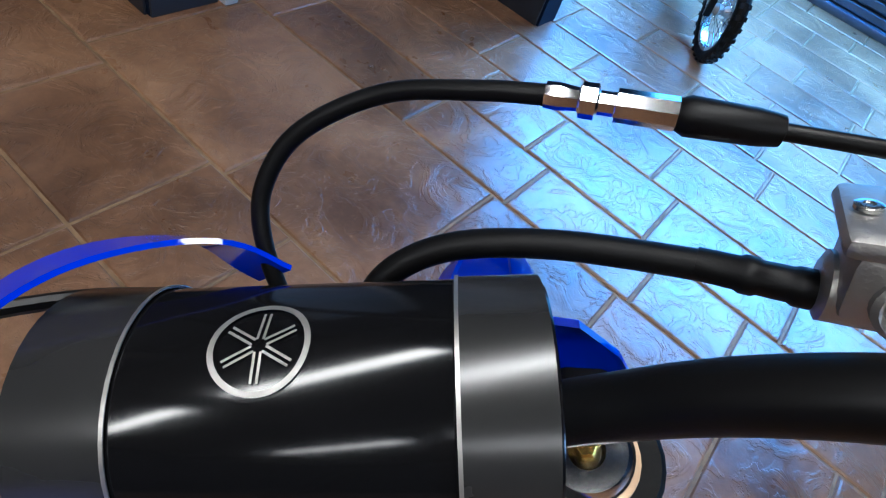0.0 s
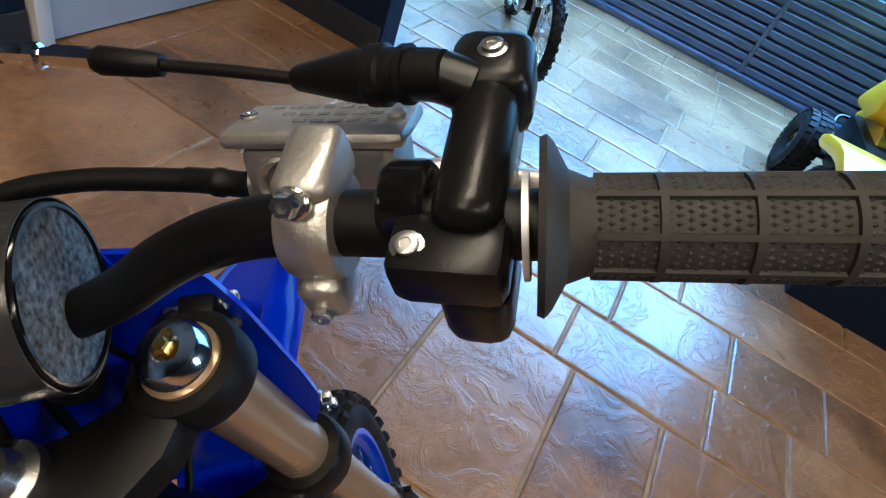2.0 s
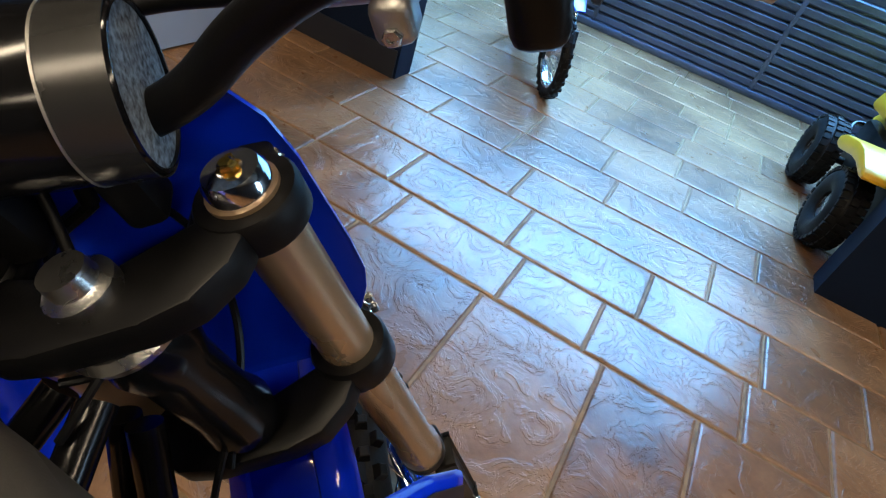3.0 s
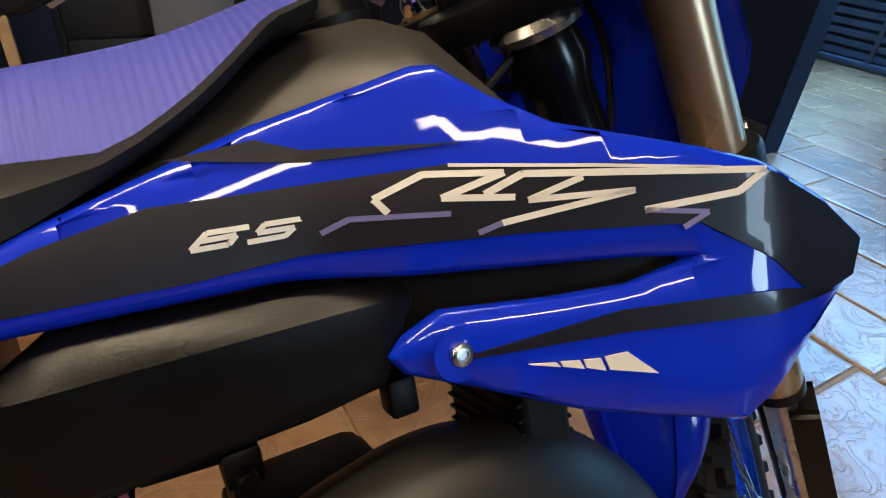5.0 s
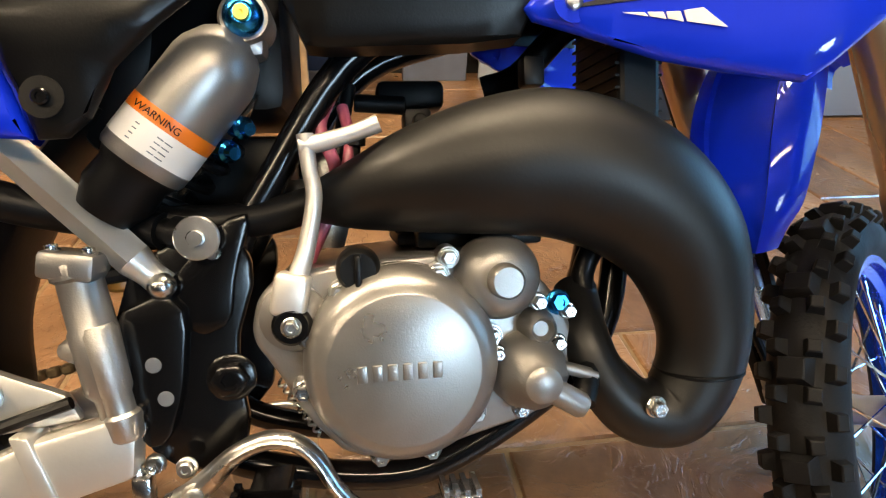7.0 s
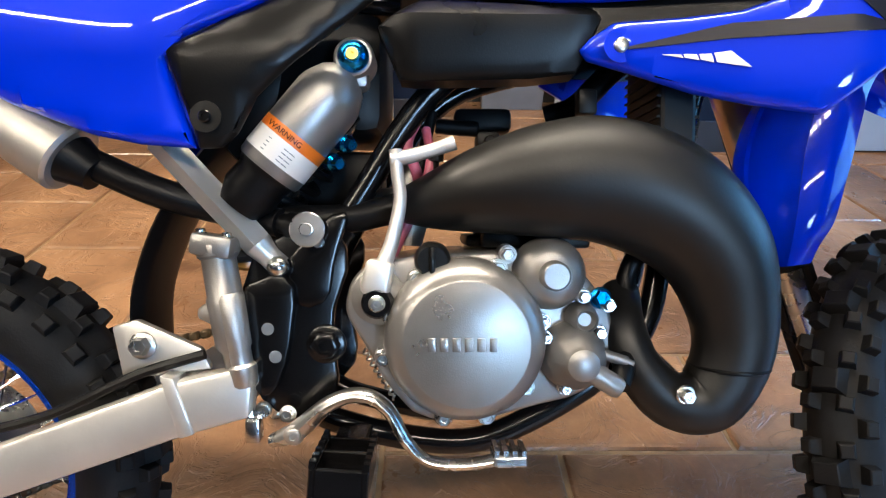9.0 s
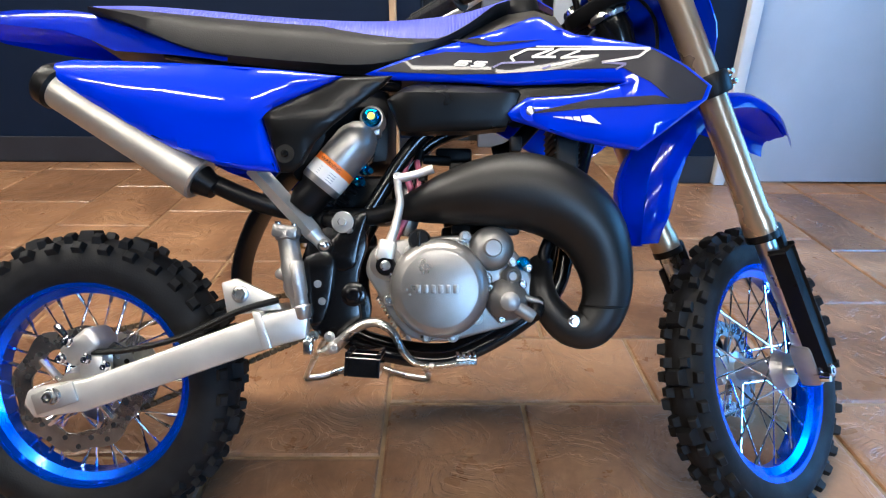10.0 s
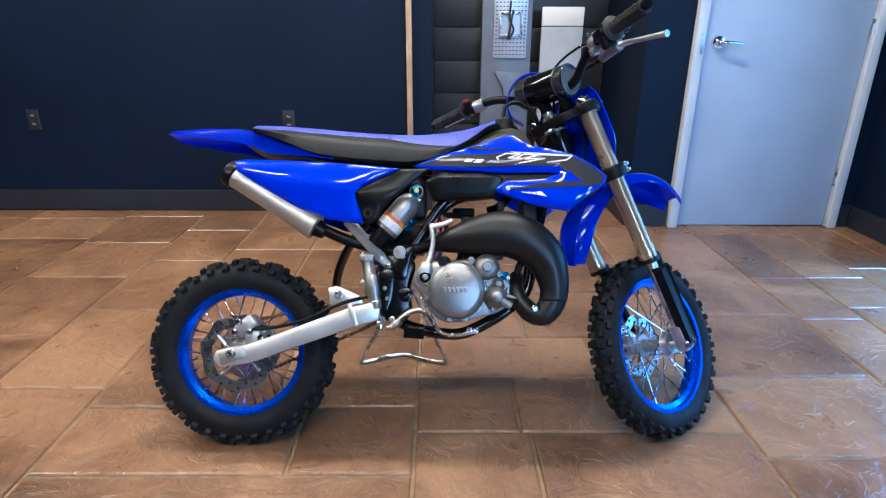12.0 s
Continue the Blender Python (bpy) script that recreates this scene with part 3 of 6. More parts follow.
# --- steered front end: own frame, z along the steering axis ---
HEAD = Vector((0.8366, -0.0535, 0.8824))
_a = Vector((-0.4016, -0.1213, 0.9077)).normalized()
_f = Vector((-0.5589, 0.8177, -0.1381)).cross(_a).normalized()
_l = _a.cross(_f)
FRONT = Matrix.Translation(HEAD) @ Matrix((_f, _l, _a)).transposed().to_4x4()
FX = 0.044
AXLE_Z = -0.690


def fpart(name, bm, material, label="", parent=None, **k):
    """A part of the steered front end, given in its own frame."""
    bm.transform(FRONT)
    return part(name, bm, material, parent or moto, label, **k)


wheel("front_wheel", FRONT @ Matrix.Translation((FX - 0.006, 0, AXLE_Z)), 0.240, 0.035, 0.178, 32, 0.95, "spoked front wheel with knobbly tyre, steered aside", 0.086)

for s in (-1, 1):
    y = s * 0.086
    b = lathe(bmesh.new(), (FX, y, 0.0), (FX, y, -0.452), [(0, 0.020), (0.0, 0.0225), (0.9, 0.0225), (0.93, 0.025), (0.985, 0.0255), (1, 0.024)], 28)
    fpart("fork_tube", b, M_GOLD, "bronze anodised upper fork tube")
    b = lathe(bmesh.new(), (FX, y, -0.445), (FX, y, -0.457), [(0, 0.0262), (1, 0.0262)], 28)
    fpart("dust_seal", b, M_BLACKP)
    b = lathe(bmesh.new(), (FX, y, -0.443), (FX, y, AXLE_Z + 0.03), [(0, 0.016), (1, 0.016)], 20)
    fpart("fork_leg", b, M_STEEL, "hard chromed lower fork leg")
    g = bmesh.new()
    add_box(g, FX + 0.008, FX + 0.026, y - 0.024, y + 0.024, AXLE_Z - 0.01, -0.437, bevel=0.008)
    add_box(g, FX - 0.016, FX + 0.02, y + s * 0.012, y + s * 0.026, AXLE_Z, -0.48, bevel=0.006)
    fpart("fork_guard", g, M_BLACKP, "glossy black fork guard")
    g = bmesh.new()
    add_box(g, FX - 0.022, FX + 0.022, y - 0.018, y + 0.018, AXLE_Z - 0.024, AXLE_Z + 0.05, bevel=0.01)
    fpart("axle_lug", g, M_CAST)
    g = lathe(bmesh.new(), (FX, y, -0.012), (FX, y, 0.014), [(0, 0.0225), (0.3, 0.0225), (0.34, 0.020), (0.8, 0.020), (1, 0.017), (1, 0.008), (0.8, 0.006), (0.8, 0)], 28)
    fpart("fork_cap", g, M_CHROME, "polished fork cap")
    g = bmesh.new()
    lathe(g, (FX, y, 0.012), (FX, y, 0.020), [(0, 0.006), (0.7, 0.006), (1, 0.004), (1, 0)], 6)
    add_box(g, FX + 0.005, FX + 0.011, y - 0.002, y + 0.002, 0.012, 0.016)
    fpart("adjuster", g, M_BRASS, "gold adjuster screw")
    # clamps round each tube
    for z, h in ((-0.016, 0.026), (-0.20, 0.034)):
        g = lathe(bmesh.new(), (FX, y, z - h / 2), (FX, y, z + h / 2), [(0, 0.0235), (0, 0.031), (0.12, 0.033), (0.88, 0.033), (1, 0.031), (1, 0.0235)], 28)
        add_box(g, FX + 0.02, FX + 0.052, y + s * 0.004 - 0.012, y + s * 0.004 + 0.012, z - h / 2 + 0.002, z + h / 2 - 0.002, bevel=0.004)
        fpart("clamp_ring", g, M_SATIN)
        g = bmesh.new()
        for dz in ((-0.008, 0.008) if h > 0.03 else (0.0,)):
            bolt(g, (FX + 0.042, y + s * 0.016, z + dz), (0, s, 0), 0.005, 0.009)
            rod(g, (FX + 0.042, y - s * 0.02, z + dz), (FX + 0.042, y + s * 0.016, z + dz), 0.0045, 8)
        fpart("pinch_bolt", g, M_STEEL)
for z in (-0.016, -0.20):
    g = plate(bmesh.new(), soften([(-0.03, -0.05), (-0.03, 0.05), (0.0, 0.085), (0.045, 0.085), (0.03, 0.05), (0.012, 0.0), (0.03, -0.05), (0.045, -0.085), (0.0, -0.085)]), z - 0.012, z + 0.012, 0.004,
              m=Matrix(((1, 0, 0, 0), (0, 0, 1, 0), (0, 1, 0, 0), (0, 0, 0, 1))))
    fpart("triple_clamp", g, M_SATIN, "satin black triple clamp")
fpart("steering_nut", lathe(bmesh.new(), (0, 0, -0.004), (0, 0, 0.018), [(0, 0.02), (0.4, 0.02), (0.5, 0.014), (1, 0.013), (1, 0)], 18), M_STEEL)
part("steering_head", lathe(bmesh.new(), HEAD - _a * 0.04, HEAD - _a * 0.185, [(0, 0.026), (0.15, 0.03), (0.3, 0.025), (0.7, 0.025), (0.85, 0.03), (1, 0.026)], 24), M_FRAME, moto)
fpart("bearing_cover", lathe(bmesh.new(), (0, 0, -0.028), (0, 0, -0.040), [(0, 0.03), (0.5, 0.034), (1, 0.032)], 24), M_STEEL)
b = bmesh.new()
rod(b, (FX - 0.006, -0.108, AXLE_Z), (FX - 0.006, 0.108, AXLE_Z), 0.008, 14)
bolt(b, (FX - 0.006, -0.104, AXLE_Z), (0, -1, 0), 0.011, 0.016)
lathe(b, (FX - 0.028, -0.108, AXLE_Z - 0.002), (FX - 0.028, -0.122, AXLE_Z - 0.002), [(0, 0.006), (1, 0.005), (1, 0)], 10)
fpart("front_axle", b, M_CHROME)
b = bmesh.new()
add_box(b, FX - 0.075, FX - 0.025, 0.052, 0.082, AXLE_Z - 0.01, AXLE_Z + 0.075, bevel=0.01)
add_box(b, FX - 0.07, FX - 0.03, 0.03, 0.052, AXLE_Z + 0.0, AXLE_Z + 0.06, bevel=0.008)
fpart("front_caliper", b, M_CAST, "grey front brake caliper")
fpart("brake_hose", tube(bmesh.new(), [(0.07, 0.01, 0.0), (FX + 0.03, 0.06, -0.03), (FX + 0.04, 0.115, -0.12), (FX + 0.02, 0.118, -0.35), (FX + 0.005, 0.105, -0.52), (FX - 0.04, 0.075, AXLE_Z + 0.07)], 0.0055, 8, 8), M_BLACKP, "black front brake hose")

# handlebar
# the ends of the bar sweep back; RIGHT and LEFT place the controls there, TILT leans the brake reservoir forward
_w = Matrix.Diagonal((1, 1.12, 1, 1))
RIGHT = Matrix.Translation((0.017, -0.202, 0.110)) @ Matrix.Rotation(radians(-20), 4, "Z") @ _w @ Matrix.Translation((0.0215, 0.213, -0.11))
LEFT = Matrix.Translation((0.017, 0.202, 0.135)) @ Matrix.Rotation(radians(6), 4, "X") @ Matrix.Rotation(radians(20), 4, "Z") @ _w @ Matrix.Translation((0.0215, -0.213, -0.11))
TILT = RIGHT @ Matrix.Translation((-0.0025, 0, 0.087)) @ Matrix.Rotation(radians(23), 4, "Y") @ Matrix.Translation((0.0215, 0, -0.11))
HOUSE = Matrix.Translation((0.002, -0.253, 0.115)) @ Matrix.Rotation(radians(-22), 4, "Z") @ Matrix.Diagonal((0.88, 1, 1, 1)) @ Matrix.Translation((0.0215, 0.264, -0.11))
CTRL = RIGHT


def bpart(name, bm, material, label="", parent=None, m=None, **k):
    """A part of the controls on the bar."""
    bm.transform(m or CTRL)
    return fpart(name, bm, material, label, parent, **k)


BAR_HALF = [(-0.051, 0.392, 0.1085), (-0.028, 0.332, 0.110), (-0.010, 0.277, 0.112), (0.004, 0.236, 0.112), (0.017, 0.202, 0.110), (0.030, 0.168, 0.103), (0.040, 0.130, 0.086), (0.046, 0.095, 0.065), (0.047, 0.068, 0.057), (0.047, 0.035, 0.055)]
RISE = 0.10
BAR = [(x, -y, z) for x, y, z in BAR_HALF] + [(x, y, z + RISE * (y + 0.05)) for x, y, z in BAR_HALF[::-1]]
fpart("handlebar", tube(bmesh.new(), BAR, 0.0118, 6, 18), M_SATIN, "satin black steel handlebar")
for s in (-1, 1):
    g = bmesh.new()
    add_box(g, 0.030, 0.062, s * 0.035 - 0.012, s * 0.035 + 0.012, 0.0, 0.070, bevel=0.006)
    fpart("bar_clamp", g, M_SATIN)
PADC, PADR = Vector((0.049, 0, 0.068)), 0.043
ea, eb = Vector((PADC.x, 0.086, PADC.z + 0.0318)), Vector((PADC.x, -0.074, PADC.z + 0.002))
M_PADG = mat("gloss_black_vinyl", (0.004, 0.004, 0.0045), 0.12, var=0.1, scale=20, spec=0.3)
pad = fpart("bar_pad", lathe(bmesh.new(), ea, eb, [(0, 0.036), (0, 0.040), (0.02, PADR), (0.985, PADR), (1, 0.0414), (1, 0.0396), (0.97, 0.0392)], 48, False), M_PADG, "glossy black padded bar cover")
fpart("foam", lathe(bmesh.new(), ea + Vector((0, -0.002, 0)), eb + Vector((0, 0.002, 0)), [(0, 0), (0, 0.0394), (1, 0.0394), (1, 0)], 40), M_FOAM, "grey speckled foam core", parent=moto)
M_PADBAND = mat("graphite_pad_band", (0.018, 0.018, 0.018), 0.24, var=0.08, scale=20)
for p, q in ((0.82, 0.992), (0.008, 0.20)):
    fpart("pad_band", lathe(bmesh.new(), ea, eb, [(p, PADR + 0.0004), (p, PADR + 0.0009), (q, PADR + 0.0009), (q, PADR + 0.0004)], 48, False), M_PADBAND, "graphite grey end band")
    e = p if p > 0.5 else q
    fpart("pad_line", lathe(bmesh.new(), ea, eb, [(e - 0.004, PADR + 0.001), (e - 0.004, PADR + 0.0014), (e + 0.004, PADR + 0.0014), (e + 0.004, PADR + 0.001)], 48, False), M_CAST)


def on_pad(u, v, lift=0.0020):
    """Point on the pad: u along it to the right, v round it upwards to the front, in metres."""
    a = radians(90) - v / PADR
    return Vector((PADC.x + math.cos(a) * (PADR + lift), -u, PADC.z + 0.002 + 0.186 * (0.074 - u) + math.sin(a) * (PADR + lift)))


b = bmesh.new()
n = 40
for k in range(n):
    a0, a1 = 2 * math.pi * k / n, 2 * math.pi * (k + 1) / n
    q = [b.verts.new(on_pad(-0.004 + math.cos(a) * r, 0.004 + math.sin(a) * r)) for a, r in ((a0, 0.0150), (a1, 0.0150), (a1, 0.0132), (a0, 0.0132))]
    b.faces.new(q)
for k in range(6):
    a = radians(60 * k + 30)
    ca, sa = math.cos(a), math.sin(a)
    for off in (-0.0009, 0.0009):
        q = [b.verts.new(on_pad(-0.004 + ca * r - sa * (off + w), 0.004 + sa * r + ca * (off + w))) for r, w in ((0.002, -0.0004), (0.0112, -0.0004), (0.0112, 0.0004), (0.002, 0.0004))]
        b.faces.new(q)
fpart("pad_emblem", b, M_CAST, "round silver emblem")
b = bmesh.new()
strap = spline([(0.098, 0.022, 0.098), (0.098, 0.038, 0.126), (0.082, 0.070, 0.146), (0.058, 0.100, 0.146), (0.030, 0.120, 0.126), (0.006, 0.126, 0.092), (-0.006, 0.116, 0.052), (0.002, 0.096, 0.02)], 8)
pv = None
for i, c in enumerate(strap):
    tan = (strap[min(i + 1, len(strap) - 1)] - strap[max(i - 1, 0)]).normalized()
    rad = Vector((c.x - PADC.x, 0.3 * c.y, c.z - PADC.z)).normalized()
    wd = tan.cross(rad).normalized() * 0.011
    rad = wd.cross(tan).normalized() * 0.001
    cur = [b.verts.new(c + o) for o in (wd + rad, rad - wd, -wd - rad, wd - rad)]
    if pv:
        for k in range(4):
            b.faces.new((pv[k], pv[(k + 1) % 4], cur[(k + 1) % 4], cur[k]))
    pv = cur
fpart("bar_strap", b, M_BLUE, "blue plastic strap")


def grip(s):
    up = RISE if s > 0 else 0.0
    p0, p1 = Vector((-0.010, s * 0.275, 0.112 + up * 0.325)), Vector((-0.046, s * 0.390, 0.108 + up * 0.44))
    p1 = p0 + (p1 - p0).normalized() * 0.112
    g = lathe(bmesh.new(), p0, p1, [(-0.02, 0.013), (-0.02, 0.0285), (0.0, 0.0295), (0.02, 0.027), (0.06, 0.0185), (0.12, 0.0158), (0.95, 0.0158), (1.0, 0.0165), (1.02, 0.013), (1.02, 0)], 40)
    d, u, w = basis(p1 - p0)
    L = (p1 - p0).length
    for fr in (0.30, 0.53, 0.76, 0.96):
        lathe(g, p0 + d * (fr * L - 0.0015), p0 + d * (fr * L + 0.0015), [(0, 0.0155), (0.1, 0.0172), (0.9, 0.0172), (1, 0.0155)], 40)
    for k in range(8):
        a = 2 * math.pi * k / 8
        c = u * math.cos(a) + w * math.sin(a)
        t = d.cross(c)
        vs = []
        for fr in (0.13, 0.97):
            for e, r in ((-0.0013, 0.0154), (-0.0010, 0.0172), (0.0010, 0.0172), (0.0013, 0.0154)):
                vs.append(g.verts.new(p0 + d * (fr * L) + c * r + t * e))
        for i in range(3):
            g.faces.new((vs[i], vs[i + 1], vs[i + 5], vs[i + 4]))
    # fine diamond studs between the ribs
    for i in range(30):
        for k in range(40):
            a = 2 * math.pi * (k + (i % 2) * 0.5) / 40
            c = u * math.cos(a) + w * math.sin(a)
            t = d.cross(c)
            o = p0 + d * (L * (0.14 + 0.81 * i / 29)) + c * 0.0157
            q = [g.verts.new(o + d * e1 + t * e2) for e1, e2 in ((-0.0013, 0), (0, -0.0010), (0.0013, 0), (0, 0.0010))]
            top = g.verts.new(o + c * 0.0008)
            for j in range(4):
                g.faces.new((q[j], q[(j + 1) % 4], top))
    return g


fpart("grip", grip(-1), M_GRIP, "dark grey rubber grip with ribs and collar", angle=30)
fpart("grip", grip(1), M_GRIP, "dark grey rubber grip with ribs and collar", angle=30)
fpart("grip_washer", lathe(bmesh.new(), (-0.0085, -0.2705, 0.112), (-0.0079, -0.2685, 0.112), [(0, 0.0178), (1, 0.0178)], 28), M_PERF)

# throttle housing
c = Vector((-0.0215, -0.262, 0.11))
g = bmesh.new()
add_box(g, c.x - 0.020, c.x + 0.066, -0.277, -0.255, c.z - 0.018, c.z + 0.022, bevel=0.009, segs=3)
arm = bpart("throttle_housing", g, M_BLACKP, "black throttle housing", m=HOUSE)
bpart("housing_tab", box(c.x - 0.036, c.x + 0.004, -0.280, -0.256, c.z - 0.040, c.z - 0.004, bevel=0.008, segs=3), M_BLACKP, m=HOUSE)
bpart("housing_block", box(c.x - 0.036, c.x - 0.008, -0.280, -0.242, c.z - 0.012, c.z + 0.012, bevel=0.006, segs=2), M_BLACKP, m=HOUSE)
bpart("housing_shoulder", box(c.x + 0.040, c.x + 0.074, -0.281, -0.251, c.z - 0.006, c.z + 0.0245, bevel=0.008, segs=3), M_BLACKP, m=HOUSE)
bpart("switch_collar", lathe(bmesh.new(), (c.x, -0.252, c.z), (c.x, -0.236, c.z), [(0, 0.016), (0.1, 0.0175), (0.8, 0.0175), (1, 0.0155), (1, 0.012)], 28), M_FRAME, m=HOUSE)
fpart("cable_elbow", tube(bmesh.new(), [(0.052, -0.242, 0.1355), (0.048, -0.254, 0.1345), (0.040, -0.266, 0.131)], 0.0092, 5, 16), M_BLACKP)
g = bmesh.new()
bolt(g, (c.x + 0.058, -0.267, c.z + 0.0240), (0, 0, 1), 0.0040, 0.003, False, True)
bpart("housing_screw", g, M_STEEL, m=HOUSE)
g = bmesh.new()
bolt(g, (c.x - 0.026, -0.250, c.z + 0.0115), (-0.2, 0, 1), 0.0042, 0.003, False, True)
bpart("housing_screw", g, M_STEEL, m=HOUSE)
b0, b1, s0, s1, a1 = Vector((0.050, -0.246, 0.136)), Vector((0.075, -0.202, 0.129)), Vector((0.098, -0.151, 0.134)), Vector((0.1065, -0.124, 0.139)), Vector((0.118, -0.088, 0.145))
g = lathe(bmesh.new(), b0, b1, [(-0.25, 0.008), (0, 0.0085), (0.0, 0.0105), (0.05, 0.0105), (0.07, 0.0095), (0.17, 0.0095), (0.19, 0.0112), (0.30, 0.0112), (0.33, 0.0098), (0.42, 0.0098), (0.95, 0.005), (1, 0.0035), (1, 0)], 24)
fpart("cable_boot", g, M_SATIN, "ribbed rubber cable boot")
fpart("throttle_cable_end", tube(bmesh.new(), [b1, b1.lerp(s0, 0.5) + Vector((0, 0, 0.0005)), s0 + (s1 - s0) * 0.2], 0.0026, 5, 10), M_BLACKP)
fpart("adjuster_sleeve", lathe(bmesh.new(), s0, s1, [(0, 0.003), (0.02, 0.0045), (0.25, 0.0054), (0.9, 0.006), (1, 0.0045)], 18), M_SATIN)
g = lathe(bmesh.new(), s1, a1, [(0, 0.005), (0.45, 0.005), (0.46, 0.0036), (0.58, 0.0036), (0.6, 0.0054), (0.72, 0.0054), (0.74, 0.0035), (0.9, 0.0042), (1, 0.004), (1, 0)], 8)
fpart("cable_adjuster", g, M_CHROME, "bright cable adjuster", angle=20)
fpart("throttle_cable", tube(bmesh.new(), [a1 - (a1 - s1) * 0.05, (0.124, -0.068, 0.146), (0.131, -0.036, 0.146), (0.127, -0.004, 0.140), (0.116, 0.014, 0.128), (0.103, 0.020, 0.112), (0.088, 0.020, 0.088), (0.06, 0.018, 0.03), (0.0, 0.02, -0.05)], 0.0034, 10, 12), M_SATIN, "looped black throttle cable")

# front brake master cylinder and lever
c = Vector((-0.0215, -0.213, 0.11))
g = bmesh.new()
lathe(g, (c.x, -0.2215, c.z), (c.x, -0.2045, c.z), [(0, 0.0125), (0, 0.0185), (0.1, 0.0195), (0.9, 0.0195), (1, 0.0185), (1, 0.0125)], 32)
add_box(g, c.x - 0.006, c.x + 0.026, -0.222, -0.204, c.z + 0.004, c.z + 0.026, bevel=0.005, segs=3)
add_box(g, c.x - 0.024, c.x - 0.004, -0.221, -0.205, c.z - 0.028, c.z - 0.008, bevel=0.005, segs=3)
bpart("bar_clamp", g, M_CAST, "cast grey lever clamp")
g = bmesh.new()
add_box(g, c.x + 0.010, c.x + 0.038, -0.230, -0.168, c.z + 0.0, c.z + 0.026, bevel=0.005, segs=2)
lathe(g, (c.x + 0.025, -0.165, c.z + 0.004), (c.x + 0.025, -0.235, c.z + 0.002), [(0, 0.009), (0.02, 0.012), (1, 0.012), (1, 0)], 18)
master = bpart("brake_master_cylinder", g, M_CAST, "cast grey brake master cylinder", m=TILT)
g = box(c.x + 0.006, c.x + 0.042, -0.234, -0.164, c.z + 0.0265, c.z + 0.034, bevel=0.003, segs=2)
bpart("reservoir_lid", g, M_CAST, "grey reservoir lid", m=TILT)
g = bmesh.new()
for i in range(3):
    for j in range(7 - i):
        add_box(g, c.x + 0.034 - i * 0.008, c.x + 0.0365 - i * 0.008, -0.222 + j * 0.007, -0.2175 + j * 0.007, c.z + 0.0341, c.z + 0.0345)
bpart("lid_marking", g, M_RACK, m=TILT, smooth=False)
g = bmesh.new()
for yy in (-0.228, -0.170):
    bpart("lid_screw", bolt(bmesh.new(), (c.x + 0.024, yy, c.z + 0.034), (0, 0, 1), 0.0036, 0.0022, False, False), M_STEEL, m=TILT)
bolt(g, (c.x - 0.008, -0.213, c.z + 0.022), (-0.75, 0, 0.66), 0.0043, 0.008)
bpart("clamp_bolt", g, M_STEEL, "bright hex flange bolt")
g = bmesh.new()
bolt(g, (c.x - 0.020, -0.213, c.z - 0.022), (-1, 0, 0.2), 0.0040, 0.008)
bpart("clamp_bolt", g, M_STEEL, "bright hex flange bolt")
g = lathe(bmesh.new(), (c.x + 0.0115, -0.186, c.z + 0.011), (c.x + 0.0055, -0.186, c.z + 0.012), [(0, 0.0115), (0.8, 0.0115), (1, 0.0098), (0.8, 0.0086), (0.2, 0.0082), (0.2, 0)], 24)
bpart("sight_glass", g, M_CAST, m=TILT)
g = tube(bmesh.new(), [(0.050, -0.224, 0.084), (0.052, -0.250, 0.079), (0.045, -0.280, 0.071), (0.033, -0.322, 0.058), (0.020, -0.362, 0.046), (0.017, -0.372, 0.043)], [0.009, 0.0075, 0.006, 0.006, 0.0068, 0.008], 6, 12)
fpart("brake_lever", g, M_ALU, "bare aluminium brake lever")
fpart("brake_hose", tube(bmesh.new(), [(0.066, -0.186, 0.078), (0.079, -0.16, 0.078), (0.092, -0.125, 0.080), (0.104, -0.08, 0.084), (0.108, -0.04, 0.084), (0.100, -0.012, 0.076), (0.085, -0.002, 0.055), (0.07, 0.01, 0.0)], 0.0058, 8, 12), M_SATIN, "black brake hose")
fpart("hose_fitting", lathe(bmesh.new(), (0.068, -0.182, 0.078), (0.090, -0.132, 0.080), [(0, 0.0055), (0.1, 0.0062), (0.3, 0.0062), (0.33, 0.007), (0.42, 0.007), (0.45, 0.0062), (0.62, 0.0062), (0.65, 0.007), (0.72, 0.007), (0.75, 0.0062), (1, 0.006)], 16), M_SATIN)
# left controls: clutch lever, perch and red stop button
c = Vector((-0.0215, 0.22, 0.11))
CTRL = LEFT
g = bmesh.new()
lathe(g, (c.x, 0.222, c.z), (c.x, 0.25, c.z), [(0, 0.0125), (0, 0.018), (1, 0.018), (1, 0.0125)], 24)
add_box(g, c.x + 0.008, c.x + 0.045, 0.215, 0.25, c.z - 0.006, c.z + 0.010, bevel=0.004)
bpart("clutch_perch", g, M_CAST, "cast clutch lever perch")
g = tube(bmesh.new(), [(c.x + 0.04, 0.235, c.z), (c.x + 0.072, 0.265, c.z - 0.003), (c.x + 0.075, 0.31, c.z - 0.008), (c.x + 0.065, 0.36, c.z - 0.010), (c.x + 0.06, 0.385, c.z - 0.011)], [0.007, 0.006, 0.006, 0.006, 0.008], 6, 10)
bpart("clutch_lever", g, M_ALU, "bare aluminium clutch lever")
g = lathe(bmesh.new(), (c.x, 0.258, c.z), (c.x, 0.276, c.z), [(0, 0.0125), (0, 0.0175), (1, 0.0175), (1, 0.0125)], 24)
add_box(g, c.x - 0.022, c.x + 0.008, 0.259, 0.275, c.z + 0.006, c.z + 0.024, bevel=0.004)
bpart("switch_body", g, M_BLACKP)
